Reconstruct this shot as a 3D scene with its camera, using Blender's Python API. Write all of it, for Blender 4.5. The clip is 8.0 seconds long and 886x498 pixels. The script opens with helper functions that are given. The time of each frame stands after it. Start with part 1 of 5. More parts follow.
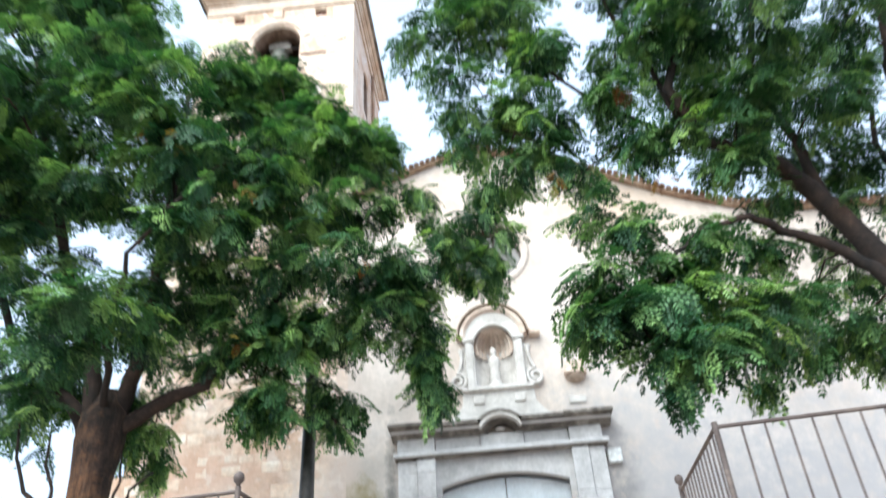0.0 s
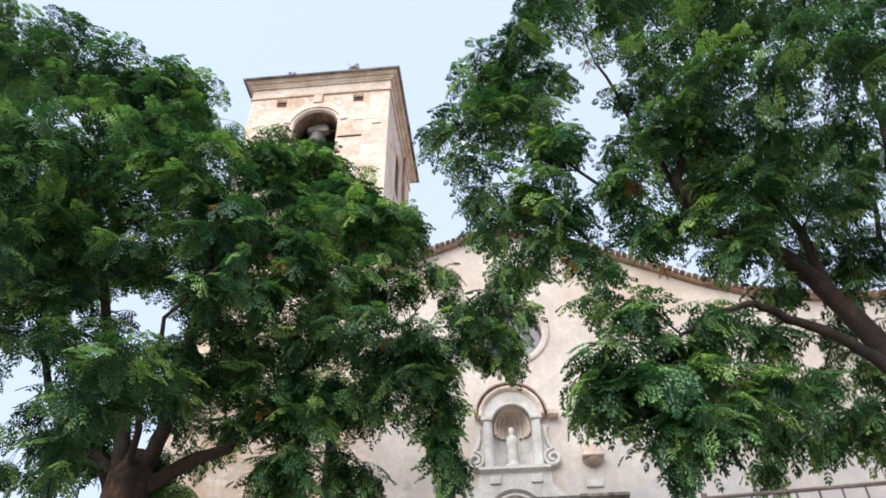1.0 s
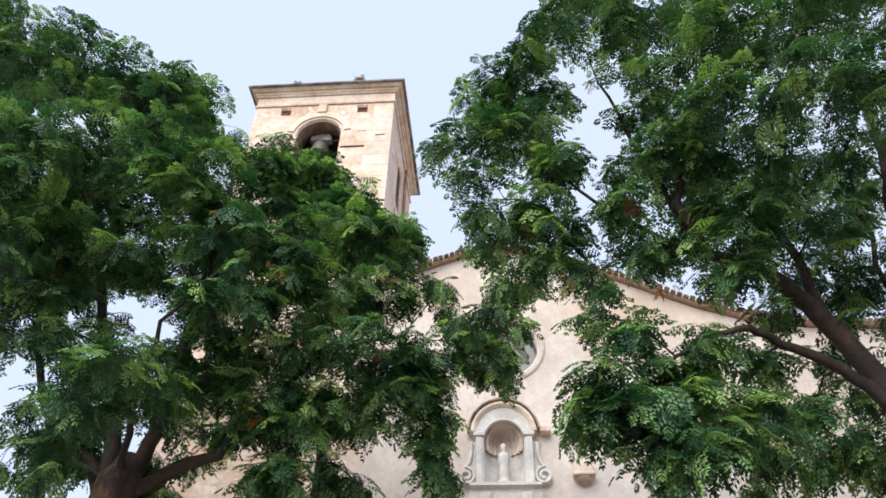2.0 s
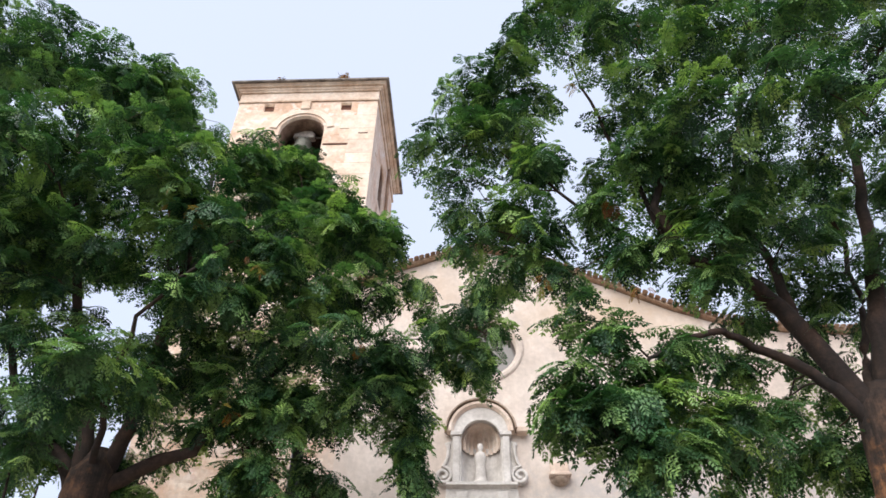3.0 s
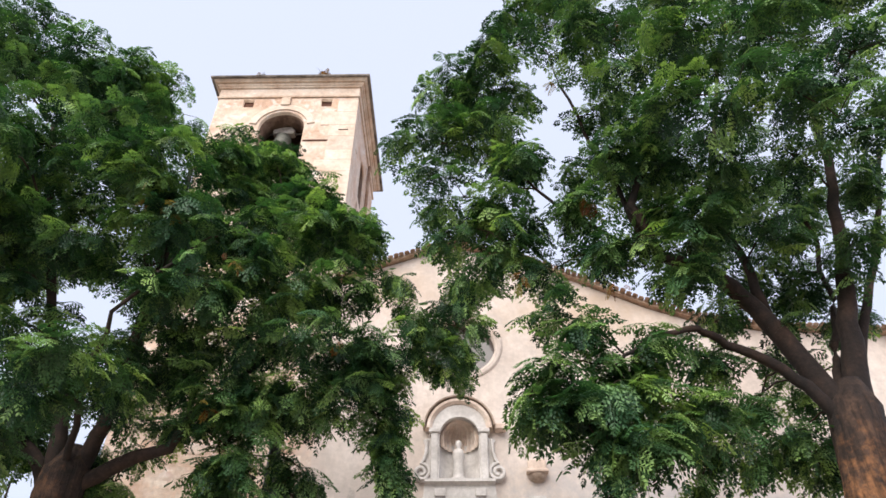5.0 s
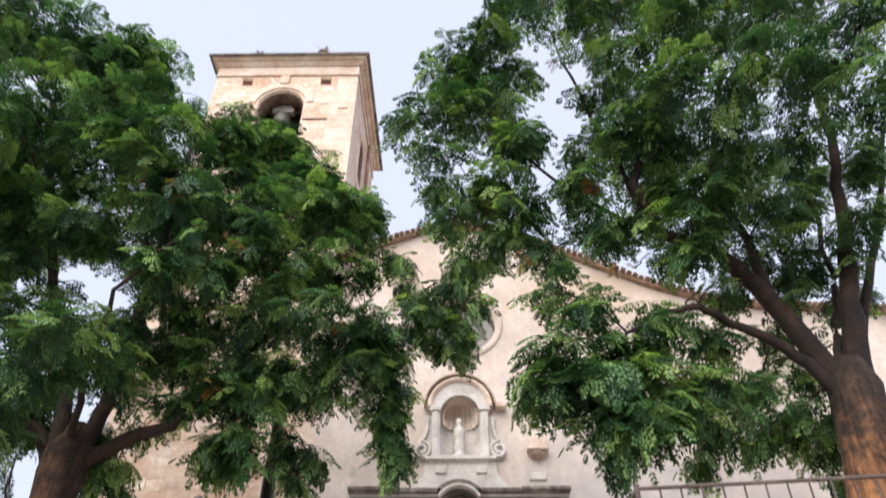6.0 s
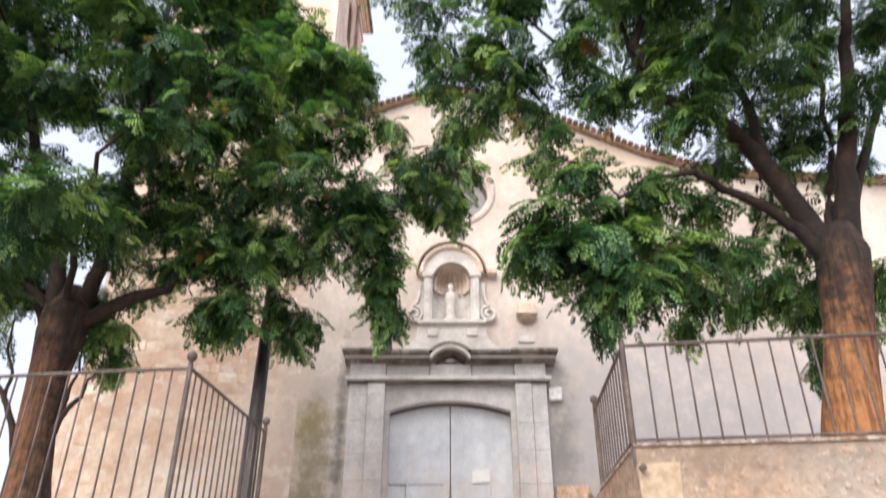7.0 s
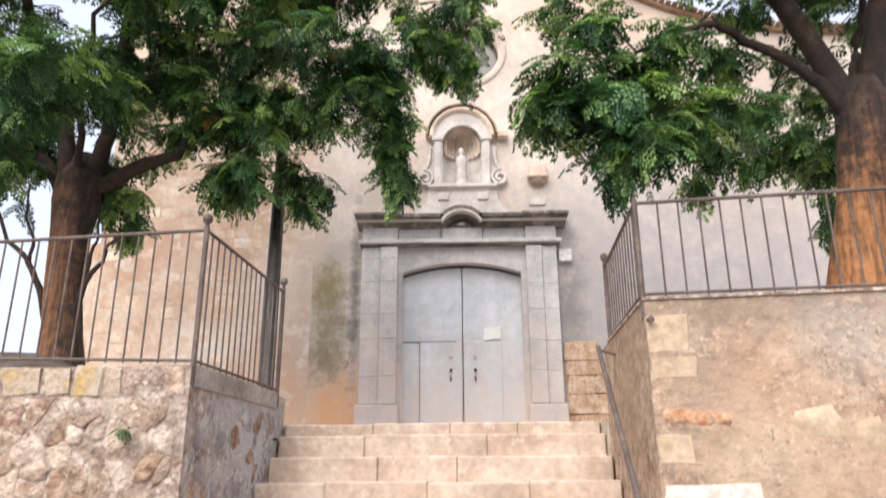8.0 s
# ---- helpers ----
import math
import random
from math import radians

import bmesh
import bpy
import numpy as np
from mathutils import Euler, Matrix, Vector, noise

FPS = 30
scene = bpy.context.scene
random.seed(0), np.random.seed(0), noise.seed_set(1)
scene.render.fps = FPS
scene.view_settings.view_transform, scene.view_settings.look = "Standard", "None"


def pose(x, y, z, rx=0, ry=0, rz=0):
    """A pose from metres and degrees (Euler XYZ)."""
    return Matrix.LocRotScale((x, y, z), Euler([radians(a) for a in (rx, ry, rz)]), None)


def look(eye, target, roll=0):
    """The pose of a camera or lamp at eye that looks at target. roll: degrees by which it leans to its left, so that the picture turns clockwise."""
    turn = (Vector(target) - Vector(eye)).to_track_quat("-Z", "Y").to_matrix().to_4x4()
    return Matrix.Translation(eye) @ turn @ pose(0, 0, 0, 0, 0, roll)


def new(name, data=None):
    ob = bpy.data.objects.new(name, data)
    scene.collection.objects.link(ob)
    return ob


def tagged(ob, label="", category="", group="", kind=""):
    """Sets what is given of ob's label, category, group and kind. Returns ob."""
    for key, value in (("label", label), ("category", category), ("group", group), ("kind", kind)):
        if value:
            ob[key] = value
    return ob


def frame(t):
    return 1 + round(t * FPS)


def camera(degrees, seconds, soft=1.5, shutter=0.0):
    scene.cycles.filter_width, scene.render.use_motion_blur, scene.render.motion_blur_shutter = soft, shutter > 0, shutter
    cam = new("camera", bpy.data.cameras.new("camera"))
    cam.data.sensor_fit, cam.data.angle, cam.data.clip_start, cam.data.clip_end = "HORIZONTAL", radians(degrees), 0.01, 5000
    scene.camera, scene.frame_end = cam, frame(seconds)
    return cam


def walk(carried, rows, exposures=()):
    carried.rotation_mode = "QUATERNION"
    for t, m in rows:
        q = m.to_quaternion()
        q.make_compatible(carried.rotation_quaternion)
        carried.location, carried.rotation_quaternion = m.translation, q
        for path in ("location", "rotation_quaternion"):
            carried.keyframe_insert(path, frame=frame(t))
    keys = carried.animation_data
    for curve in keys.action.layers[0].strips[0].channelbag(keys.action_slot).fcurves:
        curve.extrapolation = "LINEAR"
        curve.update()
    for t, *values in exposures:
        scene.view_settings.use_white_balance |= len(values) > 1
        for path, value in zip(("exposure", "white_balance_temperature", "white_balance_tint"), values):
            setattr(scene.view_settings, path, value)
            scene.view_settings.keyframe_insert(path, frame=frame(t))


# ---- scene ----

# ---------------- camera ----------------
cam = camera(64.0, 8.0, soft=1.6, shutter=0.6)
PATH = [
    (0.0, pose(-0.160, 0.237, 2.025, 123.01, 3.33, 4.87)),
    (0.3, pose(-0.091, -0.004, 1.750, 126.90, 2.73, 5.23)),
    (0.5, pose(-0.047, -0.080, 1.693, 127.80, 2.56, 5.58)),
    (1.0, pose(-0.047, -0.133, 1.711, 129.44, 0.40, 5.46)),
    (1.5, pose(-0.048, -0.150, 1.706, 130.48, -0.87, 4.96)),
    (3.0, pose(0.008, -0.167, 1.675, 130.54, -0.96, 2.36)),
    (3.5, pose(0.021, -0.156, 1.667, 130.56, -0.82, 1.71)),
    (4.0, pose(0.023, -0.165, 1.662, 130.42, -0.59, 1.01)),
    (4.5, pose(0.033, -0.177, 1.652, 130.42, -0.24, 0.96)),
    (5.8, pose(0.010, -0.170, 1.642, 129.95, -0.18, 0.90)),
    (6.0, pose(-0.005, -0.157, 1.638, 128.78, -0.15, 0.89)),
    (6.5, pose(0.012, -0.076, 1.641, 124.22, -0.30, 0.91)),
    (7.0, pose(0.014, -0.025, 1.636, 118.40, -0.07, 0.28)),
    (7.5, pose(0.008, -0.009, 1.619, 112.28, -0.00, 0.80)),
    (8.0, pose(0.000, 0.000, 1.600, 107.60, 0.29, 1.32)),
]
walk(cam, PATH, exposures=[(0.0, 0.58, 5600, -4), (0.5, 0.2, 5750, 1), (1.5, 0.05, 5950, 3), (3.0, 0.05, 6200, 6), (4.5, 0.05, 6350, 7), (6.0, 0.06, 6350, 8), (6.5, 0.16, 6400, 8), (7.0, 0.27, 6450, 8), (8.0, 0.24, 6450, 8)])

# ---------------- world and light ----------------
SUN_UP, SUN_ROUND = 44.0, 203.0
world = bpy.data.worlds.new("world")
scene.world = world
world.use_nodes = True
wn = world.node_tree.nodes
sky = wn.new("ShaderNodeTexSky")
sky.sky_type = "NISHITA"
sky.sun_disc = False
sky.sun_elevation = radians(SUN_UP)
sky.sun_rotation = radians(SUN_ROUND)
sky.dust_density = 4.0
sky.air_density = 1.0
sky.ozone_density = 1.0
veil = wn.new("ShaderNodeMix")            # thin high cloud over the whole sky
veil.data_type = "RGBA"
veil.inputs[0].default_value = 0.72
veil.inputs[7].default_value = (8.1, 8.4, 10.2, 1)
world.node_tree.links.new(sky.outputs["Color"], veil.inputs[6])
world.node_tree.links.new(veil.outputs[2], wn["Background"].inputs["Color"])
wn["Background"].inputs["Strength"].default_value = 0.13

sun_data = bpy.data.lights.new("sun", "SUN")
sun_data.energy = 4.5
sun_data.angle = radians(60)
sun_data.color = (1.0, 0.915, 0.835)
sun = new("sun", sun_data)
az = radians(SUN_ROUND)
sun_way = Vector((math.sin(az) * math.cos(radians(SUN_UP)), math.cos(az) * math.cos(radians(SUN_UP)), math.sin(radians(SUN_UP))))
sun.matrix_world = look(sun_way * 60, (0, 0, 0))


# ---------------- materials ----------------
def nodes_of(name):
    m = bpy.data.materials.new(name)
    m.use_nodes = True
    nt = m.node_tree
    return m, nt, nt.nodes["Principled BSDF"]


def noise_node(nt, scale, detail=6, stretch=(1, 1, 1), rough=0.6):
    co = nt.nodes.new("ShaderNodeNewGeometry")
    mp = nt.nodes.new("ShaderNodeMapping")
    mp.inputs["Scale"].default_value = stretch
    nt.links.new(co.outputs["Position"], mp.inputs["Vector"])
    n = nt.nodes.new("ShaderNodeTexNoise")
    n.inputs["Scale"].default_value = scale
    n.inputs["Detail"].default_value = detail
    n.inputs["Roughness"].default_value = rough
    nt.links.new(mp.outputs["Vector"], n.inputs["Vector"])
    return n


def ramp(nt, src, stops):
    r = nt.nodes.new("ShaderNodeValToRGB")
    el = r.color_ramp.elements
    el[0].position, el[0].color = stops[0][0], (*stops[0][1], 1)
    el[1].position, el[1].color = stops[-1][0], (*stops[-1][1], 1)
    for pos, col in stops[1:-1]:
        e = el.new(pos)
        e.color = (*col, 1)
    nt.links.new(src, r.inputs["Fac"])
    return r.outputs["Color"]


def mixed(nt, fac, a, b, mode="MIX"):
    mx = nt.nodes.new("ShaderNodeMix")
    mx.data_type, mx.blend_type = "RGBA", mode
    for val, sock in ((fac, "Factor"), (a, "A"), (b, "B")):
        slot = [s for s in mx.inputs if s.name == sock and s.type == ("VALUE" if sock == "Factor" else "RGBA")][0]
        if isinstance(val, (int, float)):
            slot.default_value = val
        elif isinstance(val, tuple):
            slot.default_value = (*val, 1)
        else:
            nt.links.new(val, slot)
    return [s for s in mx.outputs if s.type == "RGBA"][0]


def bumped(nt, bsdf, src, strength, distance):
    b = nt.nodes.new("ShaderNodeBump")
    b.inputs["Strength"].default_value = strength
    b.inputs["Distance"].default_value = distance
    nt.links.new(src, b.inputs["Height"])
    nt.links.new(b.outputs["Normal"], bsdf.inputs["Normal"])


def grey(a):
    return (a, a, a)


def surface(name, dark, mid, light, big=0.6, fine=14.0, rough=0.9, bump=0.4, depth=0.01, streak=0.0, metal=0.0, random_amount=0.0, mottle=0.3, grain=0.75, spread=0.4, streak_scale=2.2):
    """A worn surface: a large mottle in three tones, fine grain, optional streaks down the wall."""
    m, nt, bs = nodes_of(name)
    n1 = noise_node(nt, big, 8, rough=0.65)
    col = ramp(nt, n1.outputs["Fac"], [(0.37, dark), (0.5, mid), (0.63, light)])
    n2 = noise_node(nt, fine, 8)
    g = ramp(nt, n2.outputs["Fac"], [(0.34, grey(0.66)), (0.64, grey(1.14))])
    col = mixed(nt, grain, col, g, "MULTIPLY")
    n4 = noise_node(nt, big * 5.5, 6)
    g4 = ramp(nt, n4.outputs["Fac"], [(0.36, grey(1 - spread * 0.7)), (0.62, grey(1 + spread * 0.3))])
    col = mixed(nt, mottle, col, g4, "MULTIPLY")
    if streak:
        n3 = noise_node(nt, streak_scale, 6, (1, 1, 0.12))
        s = ramp(nt, n3.outputs["Fac"], [(0.42, grey(0.6)), (0.62, grey(1.05))])
        col = mixed(nt, streak, col, s, "MULTIPLY")
    if random_amount:
        oi = nt.nodes.new("ShaderNodeObjectInfo")
        r = ramp(nt, oi.outputs["Random"], [(0.0, (0.74, 0.70, 0.68)), (0.35, (1.05, 0.92, 0.82)), (0.7, (1.0, 0.98, 0.94)), (1.0, (1.25, 1.18, 1.08))])
        col = mixed(nt, random_amount, col, r, "MULTIPLY")
    nt.links.new(col, bs.inputs["Base Color"])
    bs.inputs["Roughness"].default_value = rough
    bs.inputs["Metallic"].default_value = metal
    bumped(nt, bs, n2.outputs["Fac"], bump, depth)
    return m


PLASTER = surface("facade_plaster", (0.55, 0.46, 0.40), (0.655, 0.56, 0.495), (0.72, 0.63, 0.57), 0.35, 9, bump=0.25, streak=0.25, grain=0.3)
TOWER = surface("tower_masonry", (0.61, 0.405, 0.285), (0.725, 0.55, 0.425), (0.80, 0.68, 0.575), 1.1, 6, bump=0.8, depth=0.03, streak=0.2, grain=0.35, mottle=0.4, spread=0.4)
QUOIN = surface("quoin_stone", (0.59, 0.445, 0.34), (0.69, 0.565, 0.465), (0.75, 0.655, 0.565), 1.2, 10, random_amount=0.25, grain=0.3)
CORNICE_STONE = surface("tower_cornice_stone", (0.56, 0.40, 0.29), (0.68, 0.53, 0.41), (0.75, 0.63, 0.52), 1.2, 8, streak=0.25, grain=0.4)
GREYSTONE = surface("portal_stone", (0.50, 0.49, 0.50), (0.615, 0.60, 0.61), (0.685, 0.665, 0.67), 1.1, 16, streak=0.3, random_amount=0.15, grain=0.35)
DARKSTONE = surface("weathered_and_shadow_stone", (0.10, 0.085, 0.075), (0.20, 0.175, 0.155), (0.36, 0.325, 0.295), 2.0, 12, streak=0.5)
WHITESTONE = surface("niche_stone", (0.52, 0.48, 0.45), (0.64, 0.60, 0.57), (0.72, 0.68, 0.65), 1.6, 14, streak=0.25, grain=0.3)
SHELL = surface("niche_shell", (0.57, 0.44, 0.36), (0.67, 0.54, 0.45), (0.74, 0.63, 0.55), 2.0, 12, grain=0.3)
HOOD = surface("weathered_hood_stone", (0.34, 0.255, 0.195), (0.47, 0.365, 0.29), (0.59, 0.48, 0.40), 2.0, 14, streak=0.4)
DOORPAINT = surface("grey_door_paint", (0.60, 0.635, 0.69), (0.68, 0.715, 0.77), (0.73, 0.76, 0.81), 0.9, 25, rough=0.55, bump=0.15, depth=0.004, streak=0.25, grain=0.3)
IRON = surface("dark_iron", (0.05, 0.04, 0.04), (0.08, 0.065, 0.06), (0.14, 0.10, 0.08), 6, 40, rough=0.6, metal=0.3)
FENCE = surface("rusty_fence_paint", (0.095, 0.068, 0.06), (0.13, 0.10, 0.09), (0.19, 0.145, 0.125), 5, 50, rough=0.65, metal=0.2)
LAMPPAINT = surface("lamp_post_paint", (0.04, 0.037, 0.034), (0.06, 0.055, 0.05), (0.09, 0.08, 0.072), 4, 40, rough=0.5, metal=0.3)
MORTAR = surface("lime_mortar", (0.24, 0.165, 0.125), (0.41, 0.315, 0.255), (0.60, 0.51, 0.445), 9.0, 22, bump=1.0, depth=0.04)
RUBBLE = surface("rubble_stone", (0.27, 0.19, 0.145), (0.46, 0.355, 0.29), (0.64, 0.545, 0.475), 9.0, 24, bump=1.0, depth=0.035, random_amount=0.7)
RENDER = surface("old_wall_render", (0.31, 0.195, 0.13), (0.40, 0.268, 0.187), (0.475, 0.352, 0.265), 1.6, 24, bump=0.7, depth=0.02, streak=0.1, mottle=0.85, spread=0.8, grain=0.75)
STEP = surface("step_stone", (0.41, 0.32, 0.26), (0.52, 0.42, 0.35), (0.60, 0.515, 0.445), 1.8, 16, bump=0.6, depth=0.012, random_amount=0.35, grain=0.5)
CEMENT = surface("old_grey_cement", (0.26, 0.225, 0.195), (0.36, 0.32, 0.28), (0.46, 0.41, 0.365), 3.0, 22, bump=0.7, depth=0.012)
EARTH = surface("terrace_earth", (0.40, 0.33, 0.26), (0.50, 0.42, 0.34), (0.57, 0.49, 0.41), 1.2, 10)
DARKEARTH = surface("dark_soil", (0.055, 0.042, 0.034), (0.09, 0.07, 0.056), (0.14, 0.11, 0.09), 3.0, 25, bump=0.9, depth=0.02)
GROUND = surface("paving_ground", (0.22, 0.19, 0.16), (0.28, 0.25, 0.215), (0.33, 0.30, 0.26), 0.3, 6)
TILE = surface("roof_tile", (0.24, 0.15, 0.11), (0.36, 0.25, 0.18), (0.46, 0.36, 0.28), 2, 15, random_amount=0.6)
BRICK = surface("old_brick", (0.07, 0.03, 0.02), (0.12, 0.05, 0.03), (0.18, 0.085, 0.05), 3, 20)
ARCHBRICK = surface("arch_brick", (0.12, 0.07, 0.05), (0.19, 0.12, 0.085), (0.27, 0.185, 0.14), 3, 18, random_amount=0.0)
# trunk and limb bark hold the crown's shade in their dark colours
BARK = surface("tree_bark", (0.022, 0.015, 0.012), (0.05, 0.030, 0.022), (0.11, 0.062, 0.040), 3.2, 30, bump=1.0, depth=0.02)
SHADED_LIMB = surface("shaded_limb_bark", (0.016, 0.011, 0.009), (0.034, 0.021, 0.016), (0.072, 0.041, 0.028), 2.4, 26, bump=0.8, depth=0.012, streak=0.6, streak_scale=14)
TWIG = surface("twig_bark", (0.022, 0.015, 0.011), (0.045, 0.028, 0.018), (0.09, 0.055, 0.033), 3.0, 30, bump=0.6, depth=0.01)
BRONZE = surface("bell_bronze", (0.07, 0.07, 0.058), (0.12, 0.12, 0.10), (0.18, 0.18, 0.155), 3, 20, rough=0.6, metal=0.4)
YOKE = surface("bell_yoke_wood", (0.42, 0.38, 0.34), (0.55, 0.50, 0.46), (0.62, 0.58, 0.54), 3, 20)
COURSE = surface("warm_course_stone", (0.48, 0.315, 0.205), (0.60, 0.435, 0.315), (0.68, 0.55, 0.44), 4.0, 16, bump=0.8, depth=0.015, random_amount=0.6, grain=0.5)
PAPER = surface("paper", (0.80, 0.80, 0.78), (0.85, 0.85, 0.83), (0.88, 0.88, 0.86), 3, 20, bump=0.05, grain=0.1, mottle=0.1)
WHITEBOX = surface("white_enamel", (0.62, 0.62, 0.62), (0.72, 0.72, 0.72), (0.78, 0.78, 0.78), 3, 20, rough=0.5, bump=0.1)


def tinted(mat, tints, ragged=1.7):
    """Mixes ragged patches into the base colour, stains and painted light alike: (place, reach, colour, strength)."""
    nt = mat.node_tree
    bs = nt.nodes["Principled BSDF"]
    col = bs.inputs["Base Color"].links[0].from_socket
    co = nt.nodes.new("ShaderNodeTexCoord")
    wob = noise_node(nt, ragged, 8, rough=0.7)
    for place, reach, colour, strength in tints:
        mp = nt.nodes.new("ShaderNodeMapping")
        mp.vector_type = "TEXTURE"
        mp.inputs["Location"].default_value = place
        mp.inputs["Scale"].default_value = reach
        nt.links.new(co.outputs["Object"], mp.inputs["Vector"])
        ln = nt.nodes.new("ShaderNodeVectorMath")
        ln.operation = "LENGTH"
        nt.links.new(mp.outputs["Vector"], ln.inputs[0])
        ad = nt.nodes.new("ShaderNodeMath")
        ad.operation = "MULTIPLY_ADD"
        nt.links.new(wob.outputs["Fac"], ad.inputs[0])
        ad.inputs[1].default_value = 2.4
        nt.links.new(ln.outputs["Value"], ad.inputs[2])
        mr = nt.nodes.new("ShaderNodeMapRange")
        mr.inputs["From Min"].default_value = 2.45
        mr.inputs["From Max"].default_value = 1.35
        mr.inputs["To Max"].default_value = strength
        nt.links.new(ad.outputs["Value"], mr.inputs["Value"])
        col = mixed(nt, mr.outputs["Result"], col, colour)
    nt.links.new(col, bs.inputs["Base Color"])


# the patches at x 3.4 and 6.6 turn the plaster right of the portal grey
tinted(PLASTER, [((-2.55, 15, 5.2), (0.5, 3, 1.9), (0.62, 0.585, 0.575), 0.75), ((-2.8, 15, 6.2), (0.7, 3, 0.7), (0.36, 0.32, 0.28), 0.6), 
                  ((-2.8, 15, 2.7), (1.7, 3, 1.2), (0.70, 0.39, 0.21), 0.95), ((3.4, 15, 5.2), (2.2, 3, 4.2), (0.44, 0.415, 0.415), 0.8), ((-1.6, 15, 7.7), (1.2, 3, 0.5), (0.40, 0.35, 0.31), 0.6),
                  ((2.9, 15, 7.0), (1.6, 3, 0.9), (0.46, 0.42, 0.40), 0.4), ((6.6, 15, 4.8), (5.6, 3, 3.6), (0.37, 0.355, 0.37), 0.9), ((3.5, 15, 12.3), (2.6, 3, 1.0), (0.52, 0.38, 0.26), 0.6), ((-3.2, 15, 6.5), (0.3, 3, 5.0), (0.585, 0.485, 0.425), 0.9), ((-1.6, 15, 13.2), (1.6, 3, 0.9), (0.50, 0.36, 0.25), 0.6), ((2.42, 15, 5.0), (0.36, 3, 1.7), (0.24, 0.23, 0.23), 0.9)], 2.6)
tinted(PLASTER, [((-2.9, 15, 5.5), (0.55, 3, 0.6), (0.25, 0.21, 0.085), 0.9), ((-2.75, 15, 4.6), (0.5, 3, 0.9), (0.27, 0.23, 0.15), 0.9), ((-2.85, 15, 3.9), (0.5, 3, 0.5), (0.25, 0.21, 0.14), 0.85), ((-2.24, 15, 5.3), (0.16, 3, 1.9), (0.19, 0.185, 0.18), 0.95)], 4.5)
tinted(RENDER, [((1.7, 4.6, 2.60), (0.9, 1, 0.16), (0.25, 0.19, 0.145), 0.8), ((2.5, 4.4, 2.45), (0.55, 1, 0.35), (0.39, 0.345, 0.305), 0.7), ((1.55, 4.6, 2.12), (0.3, 1, 0.3), (0.30, 0.235, 0.185), 0.7), ((1.9, 4.5, 1.70), (0.6, 1, 0.4), (0.52, 0.41, 0.30), 0.7),
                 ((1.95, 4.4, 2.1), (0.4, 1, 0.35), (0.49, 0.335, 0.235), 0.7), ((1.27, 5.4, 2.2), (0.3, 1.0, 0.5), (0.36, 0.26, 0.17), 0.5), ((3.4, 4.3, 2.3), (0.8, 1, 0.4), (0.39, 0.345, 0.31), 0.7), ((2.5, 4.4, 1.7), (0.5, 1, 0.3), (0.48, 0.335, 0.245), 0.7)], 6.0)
tinted(TOWER, [((-3.3, 15, 5.5), (0.45, 3, 5.0), (0.585, 0.485, 0.425), 0.95), ((-3.7, 15, 2.9), (1.0, 3, 1.0), (0.62, 0.39, 0.25), 0.8), ((-5.2, 15, 4.3), (0.9, 3, 0.6), (0.80, 0.74, 0.70), 0.7), ((-6.5, 15, 3.6), (0.8, 3, 0.7), (0.64, 0.42, 0.34), 0.7), ((-4.2, 15, 5.6), (0.7, 3, 0.9), (0.78, 0.71, 0.66), 0.6), ((-6.0, 15, 6.4), (1.4, 3, 1.0), (0.63, 0.43, 0.34), 0.6), ((-4.0, 15, 16.5), (0.7, 3, 1.2), (0.60, 0.42, 0.33), 0.6)], 3.2)
def furrowed(mat, scale, amount):
    """Long dark furrows that run up the bark, with relief."""
    nt = mat.node_tree
    bs = nt.nodes["Principled BSDF"]
    col = bs.inputs["Base Color"].links[0].from_socket
    n = noise_node(nt, scale, 5, (1, 1, 0.10))
    dark = ramp(nt, n.outputs["Fac"], [(0.40, grey(0.35)), (0.52, grey(0.95)), (0.66, grey(1.25))])
    nt.links.new(mixed(nt, amount, col, dark, "MULTIPLY"), bs.inputs["Base Color"])
    bumped(nt, bs, n.outputs["Fac"], 1.0, 0.03)


# orange foot of the trunks, painted bright where light reaches below the crowns
tinted(BARK, [((3.9, 6.7, 3.0), (1.2, 1.6, 1.55), (0.31, 0.130, 0.046), 0.92), ((4.05, 6.5, 3.2), (0.4, 0.6, 1.2), (0.42, 0.20, 0.085), 0.7), ((-5.45, 8.8, 3.2), (0.42, 1.2, 2.0), (0.25, 0.112, 0.046), 0.9)], 9.0)
furrowed(BARK, 20, 0.75)
# warm bounce light from the forecourt, painted low on the door and portal stone
tinted(DOORPAINT, [((0.1, 15.1, 2.3), (2.2, 1, 2.0), (0.70, 0.60, 0.545), 0.9)], 2.5)
tinted(GREYSTONE, [((0.1, 14.9, 2.3), (4.0, 1, 2.3), (0.68, 0.55, 0.48), 0.9)], 2.5)


def flecked(mat, scale, flecks, patch=1.2):
    """Small flecks of lost or patched surface in loose groups: (edge of the noise, colour, strength)."""
    nt = mat.node_tree
    bs = nt.nodes["Principled BSDF"]
    col = bs.inputs["Base Color"].links[0].from_socket
    group = noise_node(nt, patch, 4)
    mask = ramp(nt, group.outputs["Fac"], [(0.40, grey(0.15)), (0.58, grey(1.0))])
    for k, (edge, colour, strength) in enumerate(flecks):
        n = noise_node(nt, scale * (1 + 0.37 * k), 5, rough=0.55)
        on = ramp(nt, n.outputs["Fac"], [(edge, grey(0.0)), (edge + 0.05, grey(strength))])
        col = mixed(nt, mixed(nt, 1.0, on, mask, "MULTIPLY"), col, colour)
    nt.links.new(col, bs.inputs["Base Color"])


